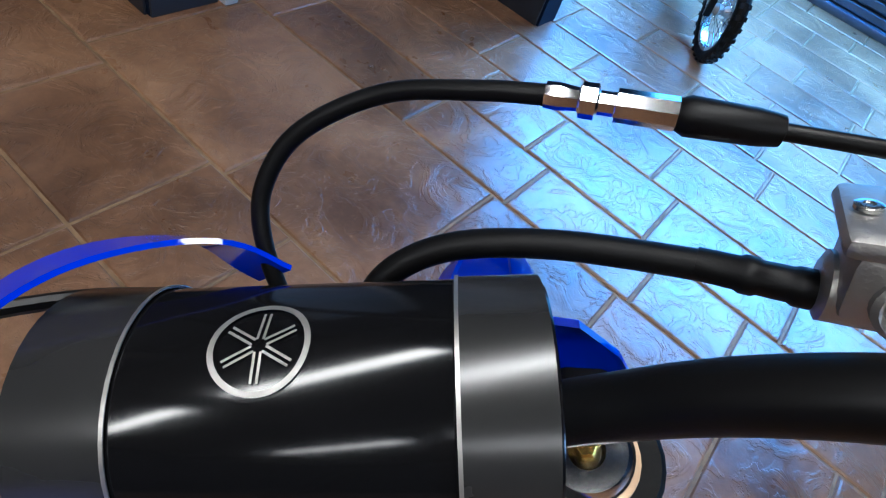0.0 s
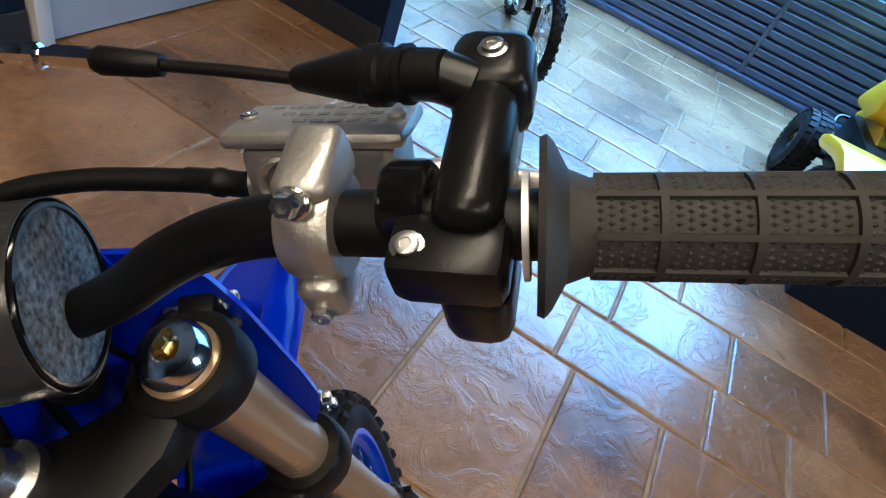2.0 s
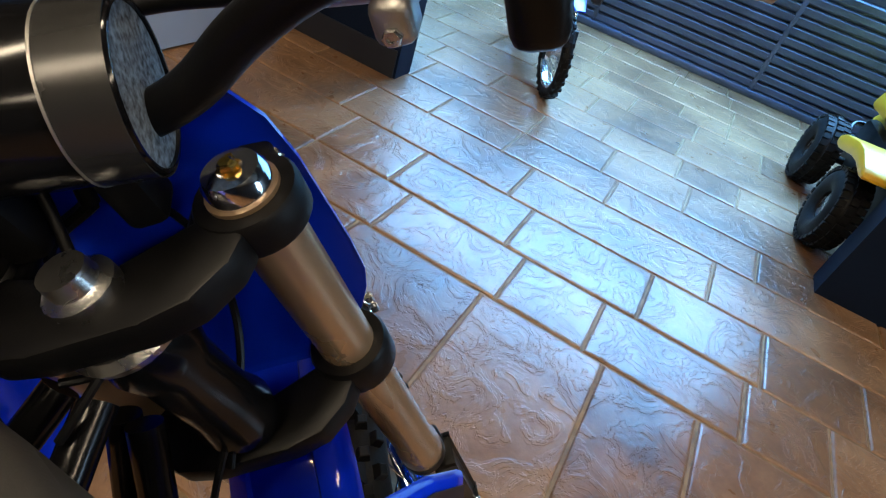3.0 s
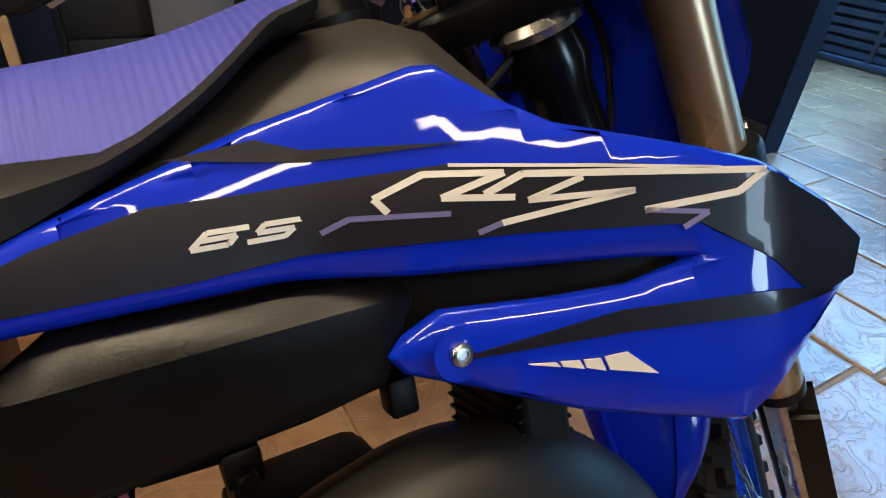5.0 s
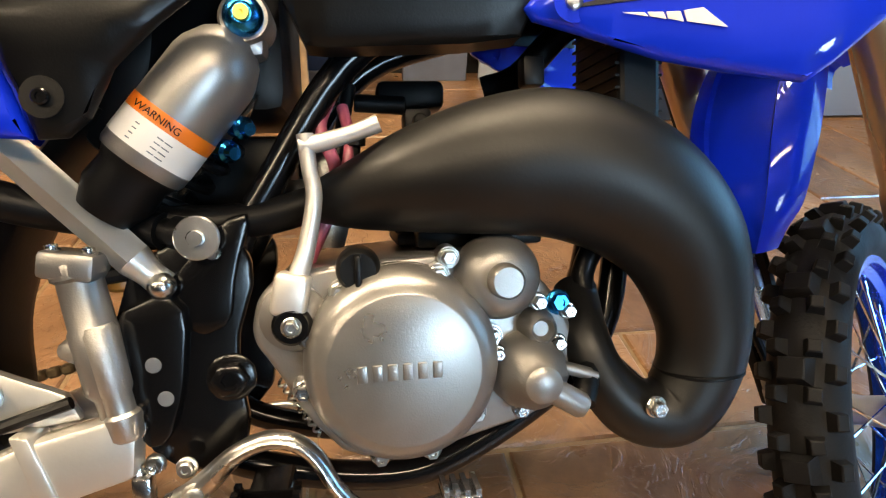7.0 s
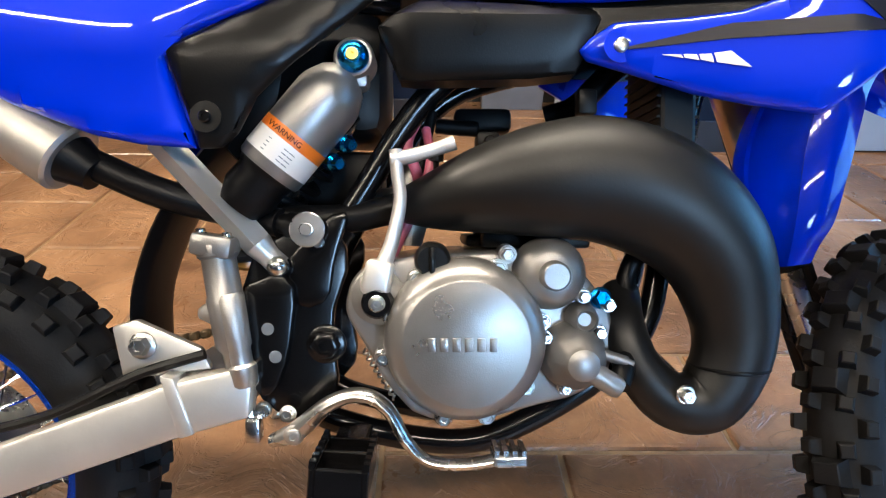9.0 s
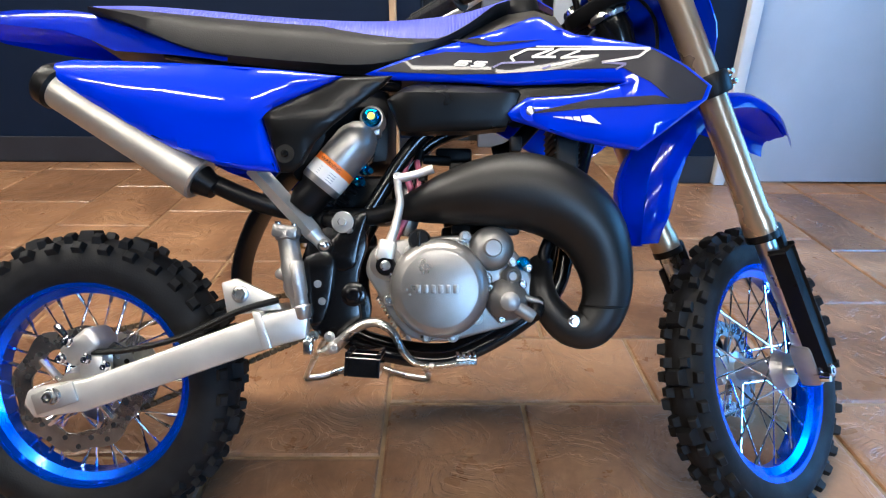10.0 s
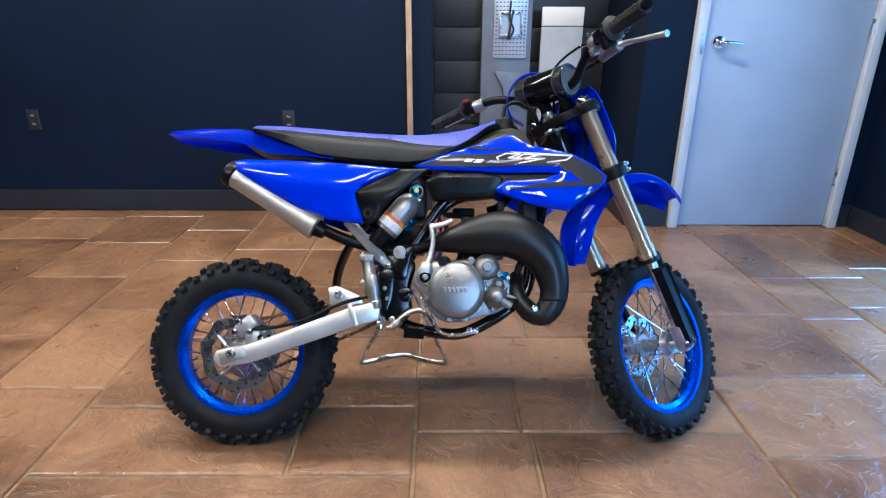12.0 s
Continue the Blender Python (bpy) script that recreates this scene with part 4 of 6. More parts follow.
bpart("stop_button", box(c.x - 0.021, c.x - 0.003, 0.2605, 0.2735, c.z + 0.0242, c.z + 0.031, bevel=0.003), M_RED, "red stop button")
bpart("clutch_cable", tube(bmesh.new(), [(c.x + 0.04, 0.215, c.z), (c.x + 0.055, 0.17, c.z - 0.018), (c.x + 0.066, 0.11, c.z - 0.06), (c.x + 0.06, 0.07, c.z - 0.11), (c.x + 0.01, 0.05, c.z - 0.18), (c.x - 0.05, 0.045, c.z - 0.26)], 0.004, 8, 8), M_SATIN)

# number plate
pl = soften([(-0.085, 0.082), (0.085, 0.082), (0.112, 0.045), (0.126, -0.07), (0.118, -0.10), (0.078, -0.165), (-0.078, -0.165), (-0.118, -0.10), (-0.126, -0.07), (-0.112, 0.045)])
b = bmesh.new()
panel(b, pl, lambda x, z: 0.9 * x * x - 0.18 * z, 0.004, 0.02, 0.008, 0.004)
b.transform(Matrix.Translation((FX + 0.048, 0, -0.040)) @ Matrix.Rotation(radians(90), 4, "Z"))
fpart("number_plate", b, M_BLUE, "blue front number plate")
for s in (-1, 1):
    fpart("plate_bracket", tube(bmesh.new(), [(FX + 0.042, s * 0.075, -0.02), (FX + 0.02, s * 0.06, -0.015), (0.0, s * 0.05, -0.015)], 0.008, 3, 10), M_SATIN)
g = bmesh.new()
bolt(g, (FX + 0.040, -0.100, -0.032), (-0.8, -0.4, 0.4), 0.005, 0.012)
rod(g, (FX + 0.01, -0.06, -0.02), (FX + 0.042, -0.098, -0.032), 0.007, 10)
fpart("plate_bolt", g, M_STEEL)

# front fender: nose and rear flap, pressed to a channel
fx0, fz0 = FX - 0.0, -0.235
ctr = spline([(FX - 0.188, 0, -0.376), (FX - 0.172, 0, -0.338), (FX - 0.134, 0, -0.290), (FX - 0.075, 0, -0.255), (FX, 0, -0.232), (FX + 0.09, 0, -0.222), (FX + 0.19, 0, -0.245), (FX + 0.285, 0, -0.30), (FX + 0.36, 0, -0.365)], 6)
wid = [v.x for v in spline([(w, 0, 0) for w in (0.014, 0.038, 0.052, 0.055, 0.052, 0.058, 0.066, 0.058, 0.03)], 6)]
b = bmesh.new()
rows = []
for i, (p, w) in enumerate(zip(ctr, wid)):
    d = (ctr[min(i + 1, len(ctr) - 1)] - ctr[max(0, i - 1)]).normalized()
    nrm = Vector((-d.z, 0, d.x))
    rows.append([b.verts.new(p + Vector((0, w * u, 0)) + nrm * hgt) for u, hgt in ((-1.0, -0.03), (-0.97, -0.012), (-0.85, 0.0), (-0.55, 0.006), (-0.5, 0.002), (0, 0.004), (0.5, 0.002), (0.55, 0.006), (0.85, 0.0), (0.97, -0.012), (1.0, -0.03))])
for p, q in zip(rows, rows[1:]):
    for k in range(10):
        b.faces.new((p[k], p[k + 1], q[k + 1], q[k]))
g = bmesh.ops.solidify(b, geom=b.faces[:], thickness=0.003)
fpart("front_fender", b, M_BLUE, "glossy blue front fender", angle=50)

# --- bodywork ---
def shroud_y(x, z):
    y = -0.105 - 0.45 * max(0.0, min(x, 0.865) - 0.655) - 0.05 * max(0.0, x - 0.865)
    if z > 0.755:
        y += (z - 0.755) * 0.15 * max(0.0, min(1.0, (0.86 - x) / 0.12))
    return y


UPPER = [(0.469, 0.739), (0.547, 0.771), (0.638, 0.801), (0.716, 0.819), (0.727, 0.818), (0.747, 0.800), (0.773, 0.782), (0.838, 0.759), (0.874, 0.744), (0.912, 0.722), (0.945, 0.694), (0.938, 0.676), (0.850, 0.609),
         (0.806, 0.620), (0.768, 0.632), (0.718, 0.655), (0.688, 0.668), (0.682, 0.678), (0.690, 0.687), (0.709, 0.698), (0.761, 0.695), (0.799, 0.695), (0.833, 0.704), (0.80, 0.709), (0.70, 0.718), (0.639, 0.727), (0.512, 0.731)]
DARK = [(0.486, 0.741), (0.547, 0.763), (0.59, 0.772), (0.64, 0.771), (0.72, 0.770), (0.80, 0.757), (0.865, 0.742), (0.905, 0.719), (0.936, 0.693), (0.928, 0.674), (0.895, 0.668), (0.86, 0.700), (0.83, 0.722), (0.75, 0.731), (0.65, 0.738), (0.60, 0.737)]
for s in (1, -1):
    tank_side = part("shroud", panel(bmesh.new(), UPPER, shroud_y, 0.004, 0.018, 0.009, 0.006, s), M_BLUE, moto, "glossy blue tank shroud", angle=50)
    lift = lambda x, z: shroud_y(x, z) - 0.0012
    part("decal", panel(bmesh.new(), DARK, lift, 0.0008, 0.018, 0, 0, s), M_DECAL, tank_side, "dark graphite decal", angle=50)
    part("decal", panel(bmesh.new(), [(0.70, 0.672), (0.79, 0.684), (0.87, 0.680), (0.912, 0.669), (0.86, 0.668), (0.79, 0.672)], lift, 0.0008, 0.018, 0, 0, s), M_DECAL, tank_side, "dark graphite decal")
    part("decal", panel(bmesh.new(), [(0.60, 0.7905), (0.64, 0.7945), (0.66, 0.787), (0.73, 0.779), (0.66, 0.781)], lift, 0.0008, 0.018, 0, 0, s), M_DECAL, tank_side, "dark graphite decal")
    top = lambda x, z: shroud_y(x, z) - 0.0024

    def stroke(pts, w):
        b = bmesh.new()
        for (a, c), (d, e) in zip(pts, pts[1:]):
            ln = math.hypot(d - a, e - c)
            nx, nz = -(e - c) / ln * w / 2, (d - a) / ln * w / 2
            panel(b, [(a + nx, c + nz), (d + nx, e + nz), (d - nx, e - nz), (a - nx, c - nz)], top, 0.0008, 0.03, 0, 0, s)
        return b

    for pts, w in (([(0.690, 0.7515), (0.685, 0.759), (0.708, 0.767), (0.743, 0.762), (0.714, 0.7545), (0.746, 0.7495)], 0.0032),
                   ([(0.733, 0.753), (0.751, 0.760), (0.861, 0.7435), (0.848, 0.7345), (0.804, 0.733)], 0.0034),
                   ([(0.777, 0.754), (0.752, 0.747), (0.800, 0.7435), (0.739, 0.738)], 0.0030), ([(0.720, 0.7695), (0.784, 0.7585), (0.840, 0.748)], 0.0016)):
        part("stripe", stroke(pts, w), M_WHITE, tank_side, "thin white graphic stripe")
    for pts in ([(0.717, 0.7465), (0.673, 0.7515), (0.660, 0.747)], [(0.804, 0.733), (0.833, 0.727), (0.821, 0.721)], [(0.739, 0.738), (0.728, 0.735)]):
        part("stripe", stroke(pts, 0.0026), M_LILAC, tank_side, "thin lilac graphic stripe")
    for pts in ([(0.629, 0.7565), (0.611, 0.7572), (0.603, 0.751), (0.619, 0.7505), (0.623, 0.7540), (0.608, 0.7542)], [(0.655, 0.7555), (0.636, 0.7562), (0.632, 0.7530), (0.649, 0.7523), (0.644, 0.7492), (0.627, 0.7497)]):
        part("numeral", stroke(pts, 0.0024), M_WHITE, tank_side, "slanted white numeral")
    for k, (x0, x1, h0, h1) in enumerate(((0.742, 0.755, 0.0008, 0.0024), (0.757, 0.766, 0.003, 0.0042), (0.768, 0.776, 0.0046, 0.006))):
        z0, z1 = 0.664 - (x0 - 0.742) * 0.26, 0.664 - (x1 - 0.742) * 0.26
        part("mark", panel(bmesh.new(), [(x0, z0 + h0), (x1, z1 + h1), (x1 + 0.002, z1 - h1 * 0.2), (x0 + 0.001, z0)], top, 0.0008, 0.03, 0, 0, s), M_WHITE, tank_side, "small white mark")
    part("mark", panel(bmesh.new(), [(0.778, 0.6615), (0.789, 0.662), (0.803, 0.6475), (0.78, 0.654)], top, 0.0008, 0.03, 0, 0, s), M_WHITE, tank_side, "small white mark")
    # fixing dish and screw
    y = shroud_y(0.712, 0.676) * s
    part("screw_dish", lathe(bmesh.new(), (0.712, y - 0.0012 * s, 0.676), (0.712, y + 0.004 * s, 0.676), [(0, 0.0145), (0.1, 0.0145), (0.1, 0.012), (0.6, 0.008), (0.6, 0)], 24), M_BLUE, tank_side)
    part("shroud_screw", bolt(bmesh.new(), (0.712, y + 0.001 * s, 0.676), (0, -s, 0), 0.0062, 0.006, False), M_STEEL, tank_side)
    if s < 0:
        tank_side.location.z = 0.03
    # open slot behind the fin: an added black sheet gives its shade
    part("slot_shade", panel(bmesh.new(), [(0.66, 0.735), (0.70, 0.735), (0.83, 0.715), (0.83, 0.69), (0.72, 0.68), (0.66, 0.70)], lambda x, z: shroud_y(x, z) + 0.016, 0.003, 0.03, 0, 0, s), M_BLACKP, tank_side, "black sheet for the shade in the open slot")

# tank top, cap
b = bmesh.new()
prof = [(0.52, 0.775, 0.060, 0.752), (0.60, 0.806, 0.060, 0.783), (0.64, 0.830, 0.062, 0.796), (0.685, 0.853, 0.060, 0.806), (0.73, 0.862, 0.056, 0.806), (0.765, 0.855, 0.048, 0.782), (0.785, 0.825, 0.045, 0.763), (0.79, 0.78, 0.045, 0.75)]
rows = []
for x, z, w, ze in prof:
    ys = shroud_y(x, ze) + 0.008
    rows.append([b.verts.new((x, u, q)) for u, q in ((ys, ze - 0.02), (ys, ze), (-w, z - 0.006), (-w * 0.5, z + 0.002), (0, z + 0.004), (w * 0.5, z + 0.002), (w, z - 0.006), (-ys, ze), (-ys, ze - 0.02))])
for p, q in zip(rows, rows[1:]):
    for k in range(8):
        b.faces.new((p[k], p[k + 1], q[k + 1], q[k]))
b.faces.new(rows[-1])
part("tank", b, mat("grey_black_tank", (0.030, 0.027, 0.023), 0.42, spec=0.35, var=0.1, scale=25, bump=0.15, bump_scale=400), moto, "dark grey satin fuel tank", angle=60)
b = lathe(bmesh.new(), (0.722, 0, 0.858), (0.715, 0, 0.895), [(0, 0.036), (0.2, 0.037), (0.25, 0.03), (0.85, 0.029), (1, 0.026), (1, 0)], 28)
part("fuel_cap", b, M_BLACKP, moto, "black ribbed fuel cap")
part("tank_vent_hose", tube(bmesh.new(), [(0.715, 0, 0.895), (0.725, 0.0, 0.935), (0.76, -0.005, 0.945), (0.80, 0.0, 0.92), (0.82, 0.01, 0.87)], 0.0055, 6, 10), M_SATIN, moto)

# seat
SEAT = [(0.045, 0.869, 0.052, 0.842), (0.12, 0.865, 0.062, 0.812), (0.21, 0.857, 0.068, 0.776), (0.30, 0.848, 0.072, 0.762), (0.386, 0.842, 0.073, 0.755), (0.46, 0.840, 0.072, 0.752), (0.53, 0.844, 0.068, 0.765), (0.608, 0.857, 0.060, 0.803), (0.66, 0.875, 0.052, 0.843), (0.69, 0.887, 0.046, 0.872)]
b, c = bmesh.new(), bmesh.new()
ra, rb = [], []
smooth_seat = spline([(x, z, w) for x, z, w, _ in SEAT], 5)
smooth_low = spline([(x, lo, 0) for x, _, _, lo in SEAT], 5)
for (x, z, w), (_, lo, _) in zip(smooth_seat, smooth_low):
    e = min(lo, z - 0.03)
    k = max(0.0, min(1.0, (x - 0.40) / 0.2))
    dd = min(0.022 + 0.034 * k, (z - e) - 0.010)
    o = -0.030 * dd / (z - e)
    ra.append([b.verts.new((x, sg * (u * w - ex), z - d)) for sg, u, ex, d in ((-1, 1.0, o - 0.001, dd + 0.001), (-1, 1.0, o * 0.8, dd * 0.85), (-1, 0.93, 0, 0.008), (-1, 0.7, 0, 0.003), (1, 0, 0, 0), (1, 0.7, 0, 0.003), (1, 0.93, 0, 0.008), (1, 1.0, o * 0.8, dd * 0.85), (1, 1.0, o - 0.001, dd + 0.001))])
    rb.append([c.verts.new((x, sg * (w - ex), q)) for sg, ex, q in ((-1, -0.030, e), (-1, -0.034, e * 0.5 + (z - dd) * 0.5), (-1, o, z - dd), (1, o, z - dd), (1, -0.034, e * 0.5 + (z - dd) * 0.5), (1, -0.030, e))])
for rr, bm_ in ((ra, b), (rb, c)):
    for p, q in zip(rr, rr[1:]):
        for k in range(len(p) - 1):
            bm_.faces.new((p[k], p[k + 1], q[k + 1], q[k]))
    bm_.faces.new(rr[0])
    bm_.faces.new(rr[-1])
for p, q in zip(rb, rb[1:]):
    c.faces.new((p[0], p[-1], q[-1], q[0]))
part("seat_top", b, M_SEAT, moto, "blue ribbed seat cover", angle=60)
part("seat_side", c, M_SEATSIDE, moto, "black vinyl seat sides", angle=60)

# rear fender
b = bmesh.new()
rows = []
for x, z, w, d in ((-0.198, 0.844, 0.034, 0.004), (-0.178, 0.849, 0.054, 0.012), (-0.085, 0.856, 0.066, 0.034), (0.0, 0.856, 0.070, 0.044), (0.045, 0.850, 0.074, 0.053), (0.085, 0.838, 0.080, 0.060), (0.19, 0.805, 0.088, 0.036), (0.26, 0.78, 0.09, 0.02)):
    rows.append([b.verts.new((x, u * w, z - k * d)) for u, k in ((-1, 1), (-0.98, 0.55), (-0.8, 0.12), (-0.35, 0.0), (0.35, 0.0), (0.8, 0.12), (0.98, 0.55), (1, 1))])
for p, q in zip(rows, rows[1:]):
    for k in range(7):
        b.faces.new((p[k], p[k + 1], q[k + 1], q[k]))
bmesh.ops.solidify(b, geom=b.faces[:], thickness=0.003)
part("rear_fender", b, M_BLUE, moto, "glossy blue rear fender", angle=40)
b = bmesh.new()
panel(b, [(0.0, 0.826), (0.04, 0.826), (0.10, 0.812), (0.16, 0.79), (0.12, 0.782), (0.07, 0.790), (0.03, 0.806)], lambda x, z: -0.062, 0.124, 0.05, 0, 0)
part("under_tail", b, M_SATIN, moto)

# side panels
BLUE_SIDE = [(0.0, 0.742), (0.012, 0.753), (0.035, 0.757), (0.14, 0.752), (0.25, 0.745), (0.35, 0.737), (0.44, 0.728), (0.378, 0.700), (0.322, 0.670), (0.333, 0.63), (0.347, 0.587), (0.30, 0.590), (0.259, 0.598), (0.19, 0.623), (0.127, 0.655), (0.07, 0.687), (0.022, 0.719)]
BLACK_SIDE = [(0.436, 0.728), (0.512, 0.730), (0.498, 0.715), (0.46, 0.685), (0.40, 0.632), (0.382, 0.60), (0.368, 0.588), (0.350, 0.587), (0.336, 0.63), (0.325, 0.669), (0.378, 0.698)]


def side_y(x, z):
    ridge = 0.010 * max(0.0, 1 - abs(z - (0.725 - 0.16 * x)) / 0.05)
    return -0.108 - 0.022 * math.sin(max(0, min(1, x / 0.42)) * math.pi * 0.6) - ridge + 0.25 * max(0, z - 0.735)


for s in (1, -1):
    part("side_panel", panel(bmesh.new(), BLUE_SIDE, side_y, 0.004, 0.02, 0.012, 0.008, s), M_BLUE, moto, "glossy blue side panel", angle=50)
    sp = part("side_panel_front", panel(bmesh.new(), BLACK_SIDE, lambda x, z: side_y(x, z) + 0.004, 0.004, 0.02, 0.010, 0.006, s), M_BLACKP, moto, "black front part of the side panel", angle=50)
    y = (side_y(0.356, 0.613) + 0.003) * s
    part("screw_dish", lathe(bmesh.new(), (0.358, y - 0.001 * s, 0.613), (0.358, y + 0.004 * s, 0.613), [(0, 0.0135), (0.1, 0.0135), (0.1, 0.011), (0.6, 0.008), (0.6, 0)], 20), M_BLACKP, sp)
    part("panel_screw", bolt(bmesh.new(), (0.358, y + 0.001 * s, 0.613), (0, -s, 0), 0.0055, 0.006, False), M_FRAME, sp)

# airbox cover under the shroud
AIR = [(0.502, 0.700), (0.522, 0.714), (0.545, 0.728), (0.698, 0.718), (0.702, 0.706), (0.682, 0.660), (0.64, 0.655), (0.535, 0.652), (0.522, 0.654)]
part("airbox_cover", panel(bmesh.new(), AIR, lambda x, z: -0.114 + 0.75 * max(0, z - 0.708) + 0.22 * max(0, 0.700 - z) + 0.35 * max(0, 0.53 - x), 0.03, 0.012, 0.006, 0.005), M_BLACKP, moto, "satin black airbox cover", angle=28)
part("airbox", box(0.385, 0.505, -0.055, 0.085, 0.61, 0.735, bevel=0.02), M_SATIN, moto, "black airbox")
part("airbox", plate(bmesh.new(), [(0.375, 0.52), (0.50, 0.52), (0.50, 0.60), (0.38, 0.60)], -0.01, 0.08, 0.01), M_SATIN, moto)

# exhaust
PIPE = [(0.742, -0.050, 0.455), (0.735, -0.085, 0.425), (0.745, -0.098, 0.390), (0.772, -0.102, 0.362), (0.805, -0.104, 0.362), (0.826, -0.105, 0.395), (0.829, -0.105, 0.440), (0.810, -0.104, 0.500), (0.768, -0.102, 0.542), (0.712, -0.100, 0.563), (0.658, -0.098, 0.563), (0.603, -0.090, 0.555), (0.555, -0.075, 0.545), (0.52, -0.060, 0.540)]
RADS = [0.019, 0.020, 0.022, 0.026, 0.031, 0.034, 0.039, 0.050, 0.057, 0.058, 0.053, 0.042, 0.028, 0.016]
part("expansion_chamber", tube(bmesh.new(), PIPE, RADS, 8, 32), mat("heat_black_exhaust", (0.006, 0.0058, 0.0055), 0.40, 0.0, spec=0.35, var=0.25, scale=18, bump=0.1, bump_scale=300), moto, "matt black expansion chamber", angle=60)
b = bmesh.new()
seam = [Vector(p) for p in PIPE]
lathe(b, seam[5] - Vector((0.0, 0, 0.003)), seam[5] + Vector((0.0, 0, 0.001)), [(0, 0.034), (0.3, 0.0358), (0.7, 0.0358), (1, 0.034)], 32)
part("weld_seam", b, M_SATIN, moto)
for p in ((0.750, -0.065, 0.408), (0.776, -0.128, 0.373)):
    part("pipe_bolt", bolt(bmesh.new(), p, (0, -1, 0), 0.0065, 0.010), M_STEEL, moto)
part("pipe_bracket", tube(bmesh.new(), [(0.735, -0.045, 0.43), (0.755, -0.06, 0.405), (0.775, -0.10, 0.38)], 0.009, 5, 10), M_FRAME, moto)
part("exhaust_tail_pipe", tube(bmesh.new(), [(0.53, -0.062, 0.542), (0.47, -0.055, 0.528), (0.40, -0.058, 0.528), (0.34, -0.07, 0.538), (0.29, -0.080, 0.553), (0.225, -0.085, 0.582)], 0.0145, 6, 16), M_SATIN, moto, "black exhaust pipe")
sa, sb = Vector((0.222, -0.088, 0.580)), Vector((0.006, -0.088, 0.717))
part("silencer", lathe(bmesh.new(), sa, sb, [(0, 0.020), (0.0, 0.031), (0.012, 0.0345), (0.10, 0.0335), (0.3, 0.031), (0.97, 0.030), (1, 0.029)], 32), M_SILENCER, moto, "brushed aluminium silencer", angle=30)
part("silencer_collar", lathe(bmesh.new(), sa - (sb - sa) * 0.10, sa + (sb - sa) * 0.02, [(0, 0.0165), (0.3, 0.019), (1, 0.026)], 28), M_SATIN, moto)
part("silencer_end", lathe(bmesh.new(), sb - (sb - sa) * 0.02, sb + (sb - sa) * 0.085, [(0, 0.031), (0.15, 0.0345), (0.8, 0.034), (1, 0.030), (1, 0.015), (0.6, 0.013), (0.6, 0)], 30), M_BLACKP, moto, "black silencer end cap")

# frame
for s in (-1, 1):
    y = s * 0.052
    part("frame_tube", tube(bmesh.new(), [(0.83, s * 0.02, 0.80), (0.70, y, 0.715), (0.565, y, 0.665), (0.482, y, 0.552), (0.437, y, 0.47), (0.410, y, 0.40), (0.425, y, 0.345), (0.48, y, 0.318), (0.573, y, 0.303), (0.635, y, 0.318), (0.722, y, 0.370), (0.775, y * 0.8, 0.43), (0.80, y * 0.5, 0.56), (0.852, s * 0.012, 0.76)], 0.0125, 6, 14), M_FRAME, moto, "gloss black frame tube")
    part("subframe_tube", tube(bmesh.new(), [(0.52, y, 0.735), (0.35, y, 0.755), (0.15, y, 0.785)], 0.010, 4, 10), M_FRAME, moto)
    part("pivot_plate", plate(bmesh.new(), soften([(0.395, 0.345), (0.44, 0.33), (0.465, 0.36), (0.455, 0.43), (0.475, 0.49), (0.455, 0.53), (0.42, 0.515), (0.385, 0.50), (0.365, 0.44), (0.37, 0.39)]), s * 0.074 - 0.006, s * 0.074 + 0.006, 0.003), M_FRAME, moto, "black frame plate")
part("subframe_strut", tube(bmesh.new(), [(0.300, -0.088, 0.60), (0.34, -0.086, 0.556), (0.375, -0.084, 0.518), (0.388, -0.082, 0.503)], 0.0155, 4, 4, 0.9), M_ALU, moto, "bare aluminium subframe strut", angle=20)
part("strut_lug", tube(bmesh.new(), [(0.388, -0.082, 0.503), (0.398, -0.080, 0.492), (0.408, -0.078, 0.482)], [0.014, 0.011, 0.012], 4, 12), M_ALU, moto)
part("strut_bolt", lathe(bmesh.new(), (0.408, -0.086, 0.482), (0.408, -0.096, 0.482), [(0, 0.0105), (0.3, 0.0102), (0.7, 0.008), (1, 0.004), (1, 0)], 20), M_STEEL, moto)
for p, r in (((0.366, -0.080, 0.435), 0.006), ((0.389, -0.080, 0.392), 0.0065), ((0.398, -0.080, 0.425), 0.006), ((0.445, -0.080, 0.505), 0.005), ((0.392, -0.080, 0.345), 0.006)):
    part("frame_bolt", bolt(bmesh.new(), p, (0, -1, 0), r, 0.010), M_STEEL, moto)
b = lathe(bmesh.new(), (0.436, -0.089, 0.517), (0.436, -0.093, 0.517), [(0, 0.016), (0.2, 0.0165), (0.8, 0.0165), (1, 0.0155), (1, 0.006), (2.2, 0.0055), (2.2, 0)], 28)
part("link_washer", b, M_STEEL, moto, "large bright washer", angle=25)
b = lathe(bmesh.new(), (0.436, -0.082, 0.517), (0.38, -0.06, 0.528), [(0, 0.013), (0.35, 0.013), (0.36, 0.010), (0.5, 0.010), (0.51, 0.014), (1, 0.014)], 20)
part("link_boss", b, M_SATIN, moto)
part("pivot_nut", bolt(bmesh.new(), (0.452, -0.080, 0.408), (0, -1, 0), 0.014, 0.012), M_FRAME, moto)

